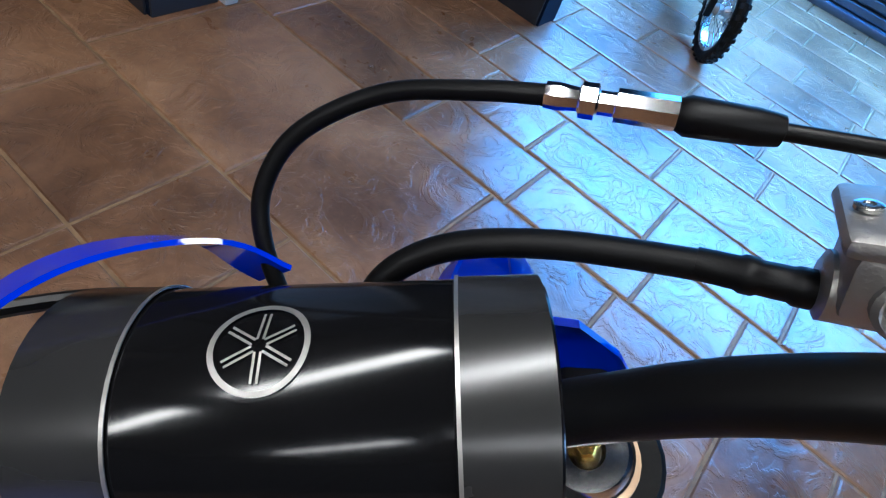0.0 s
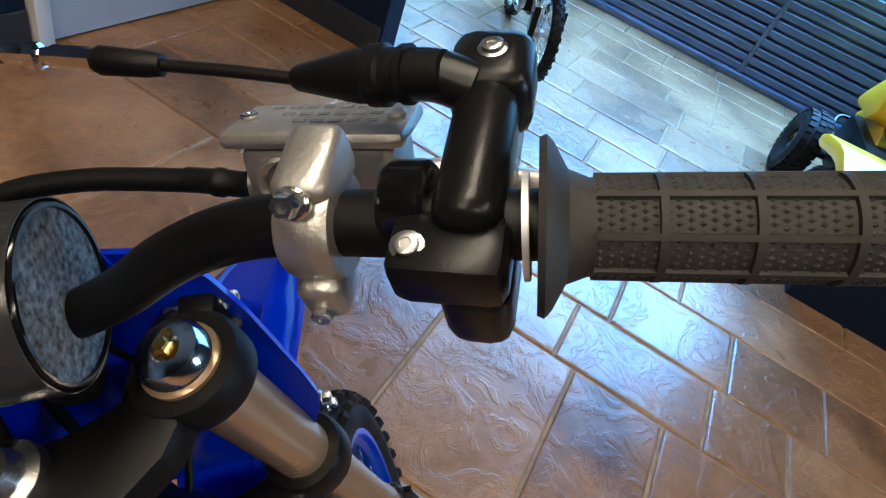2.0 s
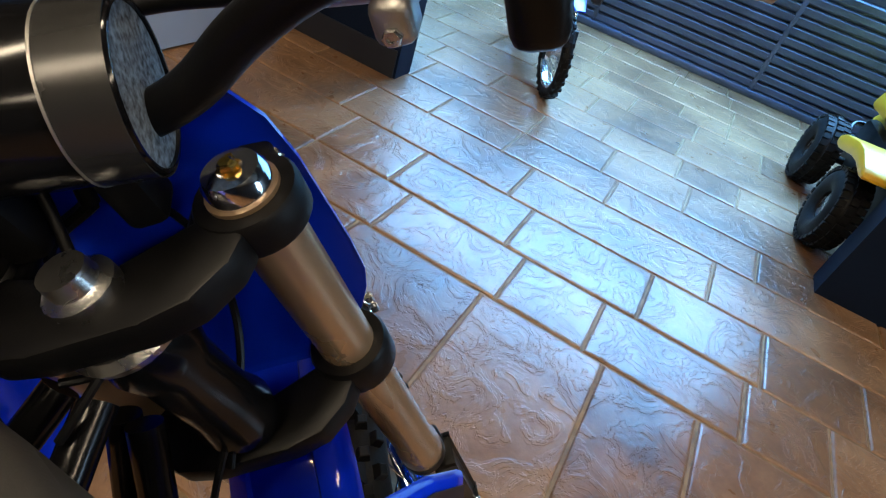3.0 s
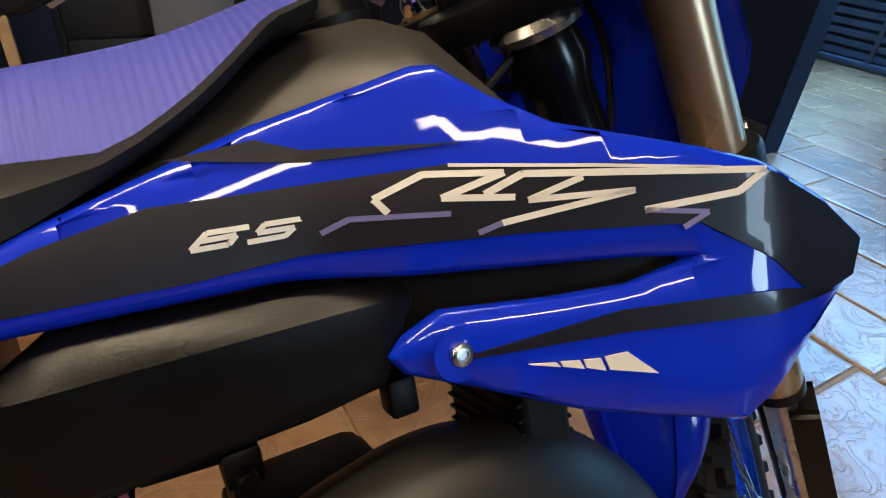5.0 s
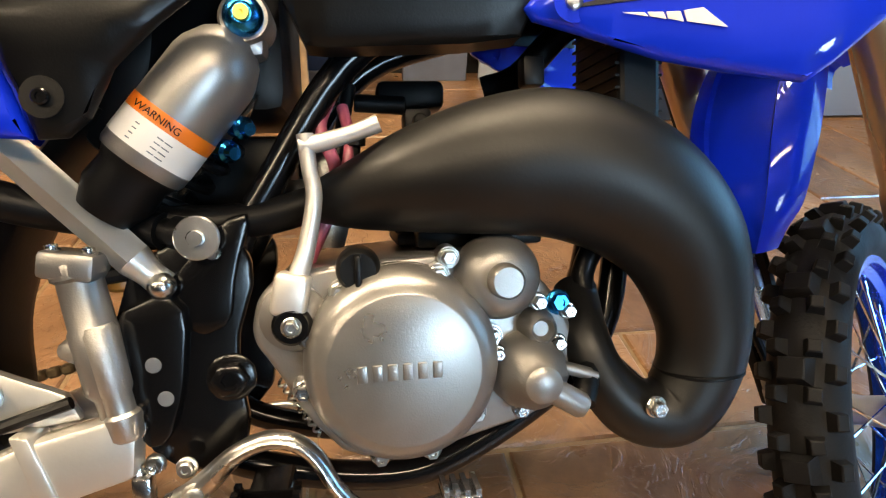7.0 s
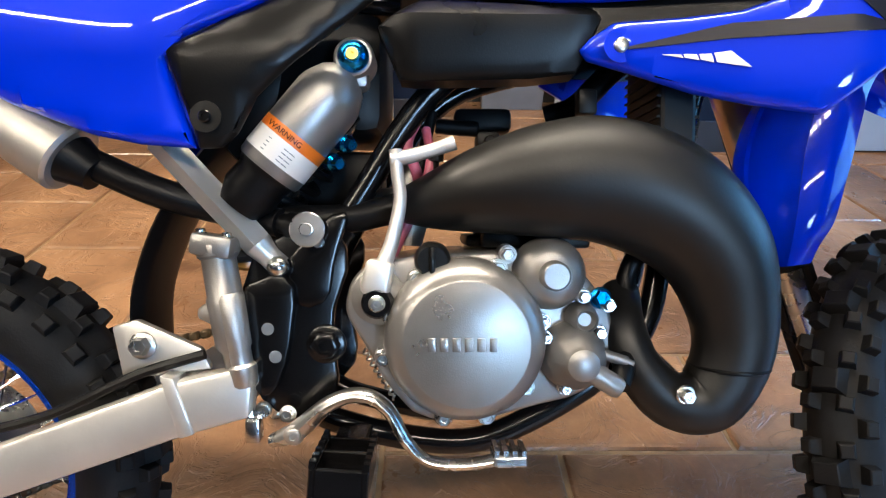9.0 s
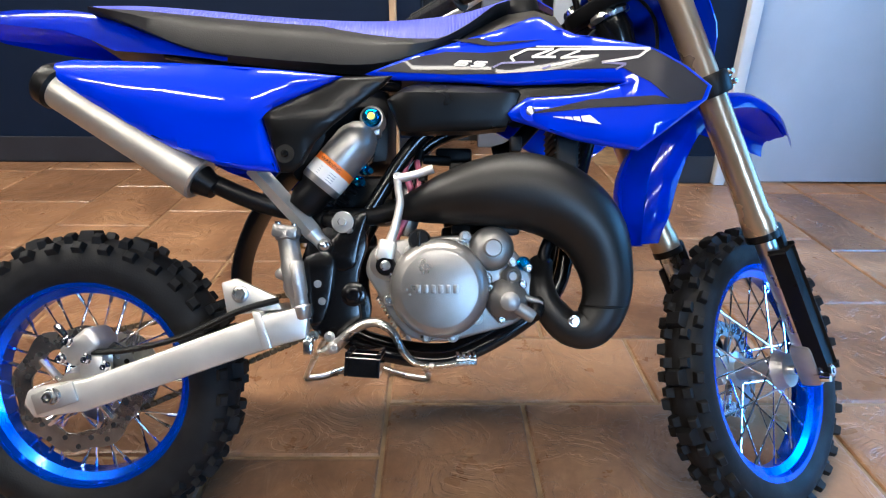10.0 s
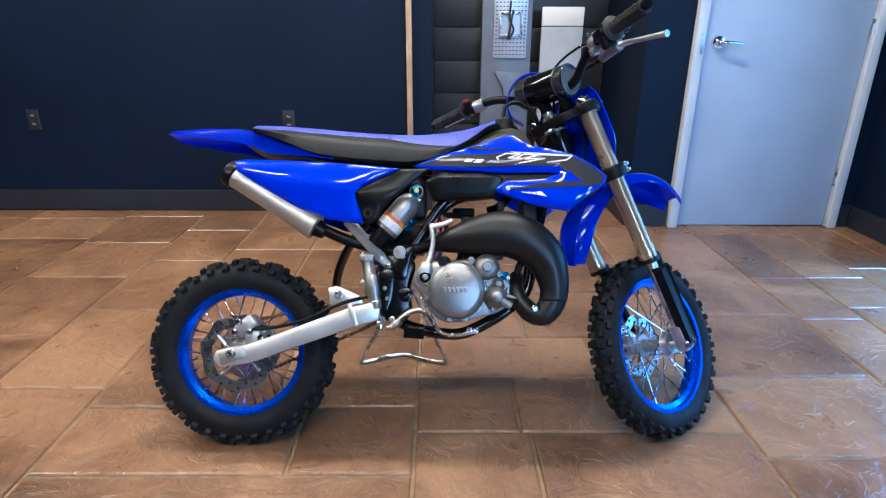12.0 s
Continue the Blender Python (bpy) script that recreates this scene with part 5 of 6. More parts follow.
# shock absorber with reservoir
sa, sb = Vector((0.466, -0.078, 0.655)), Vector((0.398, -0.080, 0.572))
part("shock_reservoir", lathe(bmesh.new(), sa, sb, [(0, 0), (-0.12, 0.013), (-0.02, 0.024), (0.12, 0.031), (0.2, 0.0325), (0.97, 0.0325), (1, 0.031), (1, 0)], 36), M_COVER, moto, "silver shock reservoir", angle=35)
ax = (sb - sa).normalized()
L = (sb - sa).length
part("label_band", lathe(bmesh.new(), sa + ax * L * 0.70, sa + ax * L * 0.90, [(0, 0.0326), (0, 0.0330), (1, 0.0330), (1, 0.0326)], 36), M_WHITE, moto, "white sticker")
part("label_band", lathe(bmesh.new(), sa + ax * L * 0.60, sa + ax * L * 0.70, [(0, 0.0326), (0, 0.0330), (1, 0.0330), (1, 0.0326)], 36), M_ORANGE, moto, "orange warning sticker")
fc = bpy.data.curves.new("warning_text", "FONT")
fc.body, fc.size, fc.extrude, fc.align_x, fc.align_y = "WARNING", 0.0075, 0.0001, "CENTER", "CENTER"
fc.materials.append(M_BLACKP)
to = new("warning_text", fc)
to.parent = moto
tn = Vector((0, -1, 0))
tx = -Vector((ax.z, 0, -ax.x))
if tx.x < 0:
    tx = -tx
tz = tx.cross(tn)
to.matrix_basis = Matrix.Translation(sa + ax * L * 0.65 + Vector((0, -0.0334, 0))) @ Matrix((tx, tn.cross(tx), tn)).transposed().to_4x4()
b = bmesh.new()
uu = tx
for i in range(4):
    for j in range(2):
        c0 = sa + ax * L * (0.745 + i * 0.037) + uu * (-0.010 + j * 0.016) + Vector((0, -0.0316 - 0.0002, 0))
        for k in range(2):
            p = c0 + uu * k * 0.007
            q = [b.verts.new(p + uu * e1 + ax * e2 + Vector((0, -0.0004, 0))) for e1, e2 in ((0, 0), (0.006, 0), (0.006, 0.0009), (0, 0.0009))]
            b.faces.new(q)
part("label_print", b, M_RACK, moto, smooth=False)
b = lathe(bmesh.new(), (0.479, -0.060, 0.675), (0.479, -0.092, 0.675), [(0, 0.019), (0.9, 0.019), (1, 0.017), (1, 0)], 28)
add_box(b, 0.462, 0.492, -0.088, -0.062, 0.648, 0.672, bevel=0.006)
part("shock_head", b, M_COVER, moto)
b = lathe(bmesh.new(), (0.479, -0.092, 0.675), (0.479, -0.103, 0.675), [(0, 0.0145), (0.3, 0.0145), (0.8, 0.012), (1, 0.008), (0.85, 0.007), (0.85, 0)], 28)
part("adjuster_knob", b, M_KNOB, moto, "blue anodised adjuster knob")
part("adjuster_screw", lathe(bmesh.new(), (0.479, -0.100, 0.675), (0.479, -0.104, 0.675), [(0, 0.0062), (1, 0.0055), (1, 0.002), (0.5, 0)], 14), M_BRASS, moto)
b = bmesh.new()
rod(b, (0.47, -0.045, 0.64), (0.375, -0.045, 0.53), 0.020, 20)
part("shock_body", b, M_STEEL, moto)
b = bmesh.new()
coil = []
for k in range(121):
    t = k / 120
    c = Vector((0.44, -0.035, 0.605)).lerp(Vector((0.355, -0.035, 0.51)), t)
    a = t * 6.5 * 2 * math.pi
    coil.append(c + basis(ax)[1] * math.cos(a) * 0.030 + basis(ax)[2] * math.sin(a) * 0.030)
tube(b, coil[::3], 0.0045, 2, 8)
part("shock_spring", b, M_SATIN, moto, "black coil spring")
b = lathe(bmesh.new(), sb, sb + ax * 0.045, [(0, 0.030), (0.2, 0.026), (0.6, 0.027), (1, 0.02)], 24)
part("shock_boot", b, M_SATIN, moto)
for k in range(2):
    part("shock_fitting", lathe(bmesh.new(), (0.462 - k * 0.012, -0.058, 0.602 - k * 0.018), (0.476 - k * 0.012, -0.075, 0.597 - k * 0.018), [(0, 0.009), (0.6, 0.009), (0.7, 0.006), (1, 0.005)], 10), M_KNOB, moto)

# swingarm
for s in (-1, 1):
    y0, y1 = (-0.104, -0.078) if s < 0 else (0.078, 0.104)
    part("swingarm", plate(bmesh.new(), [(-0.028, 0.248), (-0.012, 0.226), (0.062, 0.236), (0.328, 0.328), (0.385, 0.344), (0.39, 0.394), (0.312, 0.376), (0.062, 0.284), (-0.022, 0.268)], y0, y1, 0.005, 2), M_ALU, moto, "bare aluminium swingarm", angle=30)
    b = bmesh.new()
    add_box(b, -0.03, 0.034, y0 - 0.004 if s < 0 else y1 - 0.002, y0 + 0.002 if s < 0 else y1 + 0.004, -0.016, 0.016, bevel=0.003, m=Matrix.Translation((0.018, 0, 0.256)) @ Matrix.Rotation(radians(-19), 4, "Y"))
    part("axle_plate", b, M_CAST, moto)
    part("axle_nut", bolt(bmesh.new(), (0.018, (y0 - 0.003) if s < 0 else (y1 + 0.003), 0.260), (0, s, 0), 0.0095, 0.014), M_STEEL, moto)
b = bmesh.new()
plate(b, [(0.305, 0.384), (0.318, 0.382), (0.336, 0.330), (0.322, 0.326)], -0.1065, -0.077, 0.002)
part("swingarm_weld", b, M_ALU, moto)
part("swingarm_bridge", box(0.30, 0.36, -0.077, 0.077, 0.345, 0.385, bevel=0.01), M_ALU, moto)
part("swingarm_gusset", plate(bmesh.new(), [(0.262, 0.375), (0.252, 0.425), (0.275, 0.432), (0.335, 0.405), (0.345, 0.385)], -0.085, -0.075, 0.003), M_ALU, moto, "aluminium swingarm bracket")
part("gusset_bolt", bolt(bmesh.new(), (0.282, -0.086, 0.408), (0, -1, 0), 0.0095, 0.012), M_STEEL, moto)
part("rear_brake_hose", tube(bmesh.new(), [(0.062, -0.085, 0.320), (0.12, -0.09, 0.325), (0.20, -0.092, 0.345), (0.28, -0.094, 0.382), (0.34, -0.088, 0.40)], 0.0048, 6, 8), M_BLACKP, moto, "black rear brake hose")
# chain and sprocket on the far side
for (xa, za), (xb, zb) in (((0.03, 0.185), (0.44, 0.365)), ((0.01, 0.335), (0.44, 0.425))):
    b = bmesh.new()
    n = 34
    for k in range(n):
        t = k / n
        m = Matrix.Translation((xa + (xb - xa) * t, 0.05, za + (zb - za) * t)) @ Matrix.Rotation(-math.atan2(zb - za, xb - xa), 4, "Y")
        add_box(b, -0.006, 0.006, -0.006, 0.006, -0.005, 0.005, bevel=0.0025, segs=1, m=m)
    part("chain", b, M_CHAIN, moto, "oiled drive chain")
part("sprocket", lathe(bmesh.new(), (0.018, 0.048, 0.26), (0.018, 0.052, 0.26), [(0, 0.03), (0, 0.082), (1, 0.082), (1, 0.03)], 44), M_STEEL, moto)
part("chain_slider", box(0.20, 0.24, 0.04, 0.07, 0.26, 0.315, bevel=0.006), M_SATIN, moto)
# rear caliper
b = bmesh.new()
add_box(b, -0.028, 0.03, -0.03, 0.03, -0.018, 0.018, bevel=0.009, segs=3, m=Matrix.Translation((0.045, -0.065, 0.328)) @ Matrix.Rotation(radians(-40), 4, "Y"))
add_box(b, -0.016, 0.02, -0.034, 0.0, -0.026, 0.012, bevel=0.007, segs=2, m=Matrix.Translation((0.062, -0.060, 0.305)))
part("rear_caliper", b, M_CAST, moto, "bright rear brake caliper")
for p in ((0.032, -0.096, 0.338), (0.060, -0.096, 0.312), (0.022, -0.095, 0.312), (0.085, -0.09, 0.300)):
    part("caliper_pin", bolt(bmesh.new(), p, (0, -1, 0), 0.006, 0.009), M_CHROME, moto)
part("bleed_cap", lathe(bmesh.new(), (0.02, -0.085, 0.345), (0.008, -0.088, 0.362), [(0, 0.005), (0.7, 0.006), (1, 0.004), (1, 0)], 10), M_CHROME, moto)
# rear brake master cylinder
b = bmesh.new()
lathe(b, (0.352, -0.092, 0.508), (0.372, -0.090, 0.385), [(0, 0.015), (0.04, 0.0185), (0.12, 0.0185), (0.14, 0.0155), (0.42, 0.016), (0.44, 0.0175), (0.8, 0.0165), (0.85, 0.012), (1, 0.011)], 20)
add_box(b, 0.345, 0.40, -0.088, -0.066, 0.41, 0.455, bevel=0.006)
part("rear_master_cylinder", b, M_COVER, moto, "silver rear brake master cylinder")
b = lathe(bmesh.new(), (0.366, -0.098, 0.458), (0.381, -0.096, 0.372), [(0, 0.010), (0.05, 0.0125), (0.55, 0.012), (0.6, 0.010), (0.75, 0.010), (0.78, 0.0125), (0.97, 0.0115), (1, 0.009)], 20)
lathe(b, (0.336, -0.085, 0.438), (0.352, -0.088, 0.44), [(0, 0.006), (0.6, 0.011), (1, 0.011)], 14)
part("cylinder_body", b, M_CAST, moto, "cast cylinder body")
part("reservoir_cup", lathe(bmesh.new(), (0.372, -0.060, 0.478), (0.374, -0.062, 0.508), [(0, 0.012), (0.1, 0.015), (0.9, 0.016), (1, 0.014)], 18), mat("amber_plastic", (0.30, 0.12, 0.02), 0.3, var=0.1), moto, "amber reservoir cup")
part("heel_guard", plate(bmesh.new(), soften([(0.372, 0.462), (0.41, 0.478), (0.425, 0.46), (0.418, 0.40), (0.405, 0.362), (0.388, 0.36), (0.378, 0.40)]), -0.090, -0.083, 0.0025), M_FRAME, moto, "gloss black heel guard plate")
# grey discs for the two plugs in the heel guard
for q_, r_ in (((0.399, 0.424), 0.0075), ((0.406, 0.398), 0.0075)):
    part("guard_plug", lathe(bmesh.new(), (q_[0], -0.0902, q_[1]), (q_[0], -0.0908, q_[1]), [(0, r_ * 0.8), (1, r_ * 0.75), (1, 0)], 14), M_RACK, moto)
for q_ in ((0.372, 0.438), (0.384, 0.378), (0.418, 0.345)):
    part("guard_bolt", bolt(bmesh.new(), (q_[0], -0.092, q_[1]), (0, -1, 0), 0.006, 0.008, False), M_STEEL, moto)
part("frame_gusset", plate(bmesh.new(), soften([(0.40, 0.47), (0.452, 0.53), (0.475, 0.535), (0.46, 0.49), (0.455, 0.45), (0.43, 0.44)]), -0.083, -0.070, 0.003), M_FRAME, moto)
b = bmesh.new()
rod(b, (0.555, -0.02, 0.625), (0.60, -0.02, 0.622), 0.008, 10)
rod(b, (0.552, -0.022, 0.64), (0.538, -0.03, 0.575), 0.006, 10)
part("tap_pipe", b, M_SATIN, moto)
part("cylinder_cap", box(0.334, 0.372, -0.110, -0.076, 0.492, 0.512, bevel=0.004, m=Matrix.Translation((0.353, 0, 0.502)) @ Matrix.Rotation(radians(9), 4, "Y") @ Matrix.Translation((-0.353, 0, -0.502))), M_COVER, moto)
for p in ((0.341, -0.098, 0.5125), (0.365, -0.098, 0.509)):
    part("cap_screw", bolt(bmesh.new(), p, (0, -0.1, 1), 0.0045, 0.005, False), M_STEEL, moto)
part("reservoir_hose", tube(bmesh.new(), [(0.36, -0.085, 0.49), (0.385, -0.07, 0.49), (0.40, -0.06, 0.47)], 0.006, 5, 8), M_SATIN, moto)
part("master_boot", lathe(bmesh.new(), (0.374, -0.090, 0.388), (0.379, -0.090, 0.362), [(0, 0.010), (0.3, 0.012), (0.5, 0.009), (0.7, 0.011), (1, 0.006)], 14), M_SATIN, moto)
b = rod(bmesh.new(), (0.379, -0.090, 0.364), (0.386, -0.090, 0.325), 0.0045, 8)
add_box(b, 0.379, 0.393, -0.098, -0.082, 0.318, 0.342, bevel=0.003)
part("push_rod", b, M_STEEL, moto)
# brake pedal and footpeg
b = tube(bmesh.new(), [(0.405, -0.098, 0.322), (0.428, -0.102, 0.332), (0.460, -0.110, 0.360), (0.488, -0.114, 0.369), (0.512, -0.115, 0.357), (0.530, -0.116, 0.327), (0.55, -0.118, 0.310), (0.585, -0.120, 0.308), (0.618, -0.120, 0.314)], [0.009, 0.013, 0.0105, 0.0095, 0.009, 0.008, 0.0075, 0.0075, 0.0075], 6, 12, 0.7)
part("brake_pedal", b, M_STEEL, moto, "bright steel brake pedal")
part("pedal_pivot", bolt(bmesh.new(), (0.428, -0.112, 0.332), (0, -1, 0), 0.007, 0.006, False), M_CAST, moto)
b = bmesh.new()
add_box(b, 0.606, 0.636, -0.135, -0.105, 0.310, 0.320, bevel=0.002)
for k in range(4):
    add_box(b, 0.607 + k * 0.008, 0.611 + k * 0.008, -0.134, -0.106, 0.3195, 0.325)
part("pedal_tip", b, M_STEEL, moto, smooth=False)
part("return_spring", tube(bmesh.new(), [Vector((0.488 + 0.0007 * k, -0.085, 0.405 - 0.0011 * k)) + Vector((0.6 * math.cos(k * 1.25), math.sin(k * 1.25), 0.4 * math.cos(k * 1.25))) * 0.0045 for k in range(44)], 0.0012, 2, 6), M_STEEL, moto)
peg = Matrix.Translation((0.478, -0.13, 0.318)) @ Matrix.Rotation(radians(4), 4, "Y")
b = bmesh.new()
for x0, x1, y0_, y1_ in ((-0.024, -0.019, -0.05, 0.03), (0.019, 0.024, -0.05, 0.03), (-0.019, 0.019, -0.05, -0.045), (-0.019, 0.019, -0.012, -0.007), (-0.019, 0.019, 0.02, 0.026)):
    add_box(b, x0, x1, y0_, y1_, -0.016, 0.010, bevel=0.001, segs=1, m=peg)
for x in (-0.0215, 0.0215):
    for k in range(6):
        q = Matrix.Translation((x, -0.046 + k * 0.013, 0.010))
        add_box(b, -0.0025, 0.0025, -0.0035, 0.0035, 0, 0.006, m=peg @ q)
add_box(b, -0.016, 0.016, 0.026, 0.07, -0.014, 0.008, bevel=0.003, m=peg)
part("footpeg", b, M_FRAME, moto, "black toothed footpeg", smooth=False)

# engine
CASE = soften([(0.470, 0.440), (0.476, 0.470), (0.492, 0.486), (0.54, 0.494), (0.625, 0.499), (0.675, 0.498), (0.70, 0.47), (0.722, 0.44), (0.722, 0.385), (0.69, 0.362), (0.64, 0.350), (0.60, 0.338), (0.54, 0.340), (0.508, 0.375), (0.49, 0.41)])
part("crankcase", plate(bmesh.new(), CASE, -0.096, 0.085, 0.008, 3), M_COVER, moto, "silver engine crankcase", angle=35)
cc = Vector((0.579, 0, 0.417))
b = lathe(bmesh.new(), (0.582, -0.090, 0.419), (0.582, -0.141, 0.419), [(0, 0.0745), (0.22, 0.074), (0.24, 0.0722), (0.30, 0.0722), (0.32, 0.0738), (0.5, 0.0725), (0.72, 0.069), (0.86, 0.062), (0.92, 0.056), (0.93, 0.0545), (0.93, 0)], 72)
part("clutch_cover", b, M_COVER, moto, "round silver clutch cover", angle=30)
for k in range(6):
    x = 0.548 + k * 0.0107
    part("raised_bar", box(x, x + 0.007, -0.1388, -0.1365, 0.413, 0.425, bevel=0.0008, segs=2), M_COVER, moto, "raised bar cast into the cover")
for p in ((0.538, 0.473), (0.612, 0.483), (0.508, 0.401), (0.563, 0.346), (0.652, 0.433), (0.638, 0.374), (0.602, 0.3475), (0.514, 0.44), (0.548, 0.4915), (0.62, 0.4955)):
    b = bolt(bmesh.new(), (p[0], -0.107, p[1]), (0, -1, 0), 0.0058, 0.010)
    lathe(b, (p[0], -0.09, p[1]), (p[0], -0.107, p[1]), [(0, 0.0095), (1, 0.0085)], 14)
    part("cover_bolt", b, M_STEEL, moto)
b = lathe(bmesh.new(), (0.659, -0.09, 0.478), (0.659, -0.136, 0.478), [(0, 0.034), (0.35, 0.033), (0.6, 0.028), (0.72, 0.020), (0.74, 0.0135), (0.95, 0.013), (1, 0.011), (1, 0)], 30)
part("governor_cover", b, M_COVER, moto, "round cast cover")
b = lathe(bmesh.new(), (0.682, -0.09, 0.402), (0.682, -0.145, 0.402), [(0, 0.032), (0.3, 0.031), (0.6, 0.025), (0.8, 0.016), (0.95, 0.014), (1, 0.010), (1, 0)], 30)
lathe(b, (0.685, -0.125, 0.398), (0.718, -0.130, 0.378), [(0, 0.010), (0.9, 0.010), (1, 0.008), (1, 0)], 16)
lathe(b, (0.695, -0.115, 0.41), (0.733, -0.118, 0.398), [(0, 0.005), (0.85, 0.005), (0.86, 0.0035), (1, 0.003)], 10)
part("water_pump", b, M_COVER, moto, "cast water pump cover")
b = lathe(bmesh.new(), (0.690, -0.088, 0.437), (0.690, -0.118, 0.437), [(0, 0.016), (0.6, 0.014), (0.9, 0.012), (1, 0.009), (0.8, 0.006), (0.8, 0)], 20)
part("oil_boss", b, M_COVER, moto)
for p in ((0.689, 0.458), (0.673, 0.374), (0.704, 0.425), (0.655, 0.42), (0.661, 0.405), (0.712, 0.45)):
    part("pump_bolt", bolt(bmesh.new(), (p[0], -0.108, p[1]), (0, -1, 0), 0.0052, 0.011), M_STEEL, moto)
part("bleed_bolt", bolt(bmesh.new(), (0.706, -0.105, 0.456), (0, -1, 0.1), 0.0075, 0.010), M_KNOB, moto)
b = lathe(bmesh.new(), (0.552, -0.092, 0.490), (0.552, -0.122, 0.490), [(0, 0.017), (0.6, 0.0165), (0.9, 0.015), (1, 0.013), (1, 0)], 24)
add_box(b, 0.5495, 0.5545, -0.128, -0.120, 0.478, 0.502, bevel=0.002)
part("oil_filler_cap", b, M_BLACKP, moto, "black oil filler cap")
# kick starter
b = lathe(bmesh.new(), (0.503, -0.09, 0.455), (0.503, -0.112, 0.455), [(0, 0.026), (0.5, 0.025), (0.7, 0.02), (0.9, 0.016), (1, 0.013), (1, 0)], 26)
part("kick_shaft_cover", b, M_COVER, moto)
b = tube(bmesh.new(), [(0.503, -0.108, 0.458), (0.507, -0.106, 0.482), (0.515, -0.103, 0.506), (0.5225, -0.101, 0.543), (0.520, -0.100, 0.566), (0.518, -0.099, 0.590)], [0.0085, 0.0080, 0.0068, 0.0062, 0.0060, 0.0064], 6, 14)
tube(b, [(0.514, -0.099, 0.581), (0.530, -0.099, 0.584), (0.552, -0.100, 0.590), (0.572, -0.101, 0.597)], [0.007, 0.0068, 0.0062, 0.007], 4, 12)
part("kick_knuckle", box(-0.013, 0.013, -0.011, 0.011, -0.016, 0.016, bevel=0.005, segs=3, m=Matrix.Translation((0.503, -0.108, 0.474)) @ Matrix.Rotation(radians(12), 4, "Y")), M_ALU, moto, "bare aluminium kick lever knuckle")
part("kick_boss", lathe(bmesh.new(), (0.503, -0.100, 0.452), (0.503, -0.119, 0.452), [(0, 0.016), (0.8, 0.0145), (1, 0.012), (1, 0)], 22), M_FRAME, moto)
part("kick_lever", b, M_ALU, moto, "folded aluminium kick start lever")
part("kick_bolt", bolt(bmesh.new(), (0.503, -0.119, 0.452), (0, -1, 0), 0.0056, 0.008), M_STEEL, moto)
# cylinder, head, carburettor, radiator
cylinder = part("cylinder", box(0.60, 0.70, -0.04, 0.048, 0.50, 0.578, bevel=0.012), M_SATIN, moto, "dark engine cylinder")
for k in range(4):
    part("fin", box(0.585 + k * 0.004, 0.695 + k * 0.004, -0.048, 0.055, 0.50 + k * 0.017, 0.5125 + k * 0.017, bevel=0.005), M_SATIN, cylinder)
part("cylinder_cover", box(0.60, 0.705, -0.075, -0.045, 0.50, 0.515, bevel=0.004), M_SATIN, moto)
b = lathe(bmesh.new(), (0.525, -0.01, 0.50), (0.53, -0.01, 0.585), [(0, 0.016), (0.3, 0.022), (0.6, 0.022), (0.62, 0.017), (0.9, 0.017), (1, 0.012)], 18)
lathe(b, (0.49, -0.01, 0.54), (0.575, -0.01, 0.55), [(0, 0.02), (0.4, 0.018), (1, 0.019)], 16)
part("carburettor", b, M_CAST, moto, "cast carburettor")
part("choke_knob", lathe(bmesh.new(), (0.552, -0.045, 0.55), (0.556, -0.048, 0.60), [(0, 0.004), (0.7, 0.004), (0.72, 0.008), (0.95, 0.008), (1, 0.006), (1, 0)], 14), M_BLACKP, moto)
part("fuel_hose", tube(bmesh.new(), [(0.535, -0.04, 0.625), (0.527, -0.052, 0.60), (0.538, -0.055, 0.565), (0.53, -0.045, 0.53), (0.512, -0.05, 0.49), (0.492, -0.055, 0.43)], 0.0055, 8, 10), M_HOSE, moto, "pink transparent hose")
part("fuel_hose", tube(bmesh.new(), [(0.545, -0.03, 0.62), (0.55, -0.045, 0.59), (0.545, -0.05, 0.56)], 0.005, 6, 10), M_HOSE, moto, "pink transparent hose")
part("fuel_tap", box(0.575, 0.635, -0.02, 0.02, 0.62, 0.645, bevel=0.006), M_SATIN, moto)
b = box(0.598, 0.622, -0.026, 0.01, 0.595, 0.62, bevel=0.004)
rod(b, (0.61, -0.03, 0.607), (0.61, -0.045, 0.607), 0.006, 10)
part("fuel_tap_lever", b, M_BLACKP, moto)
radiator = part("radiator", box(0.752, 0.785, -0.12, -0.03, 0.52, 0.69, bevel=0.004), M_SATIN, moto, "black radiator core", smooth=False)
for k in range(18):
    part("fin", box(0.7495, 0.787, -0.118, -0.032, 0.528 + k * 0.009, 0.530 + k * 0.009), M_SATIN, radiator, smooth=False)
part("radiator_hose", tube(bmesh.new(), [(0.765, -0.07, 0.69), (0.735, -0.05, 0.68), (0.70, -0.03, 0.645), (0.67, -0.02, 0.635)], 0.012, 5, 12), M_SATIN, moto)
b = bmesh.new()
add_box(b, 0.690, 0.708, -0.08, -0.06, 0.628, 0.652, bevel=0.003)
part("hose_clip", b, M_SATIN, moto)
part("water_hose", tube(bmesh.new(), [(0.718, -0.125, 0.38), (0.74, -0.09, 0.42), (0.745, -0.06, 0.47), (0.77, -0.07, 0.525)], 0.010, 5, 12), M_SATIN, moto)
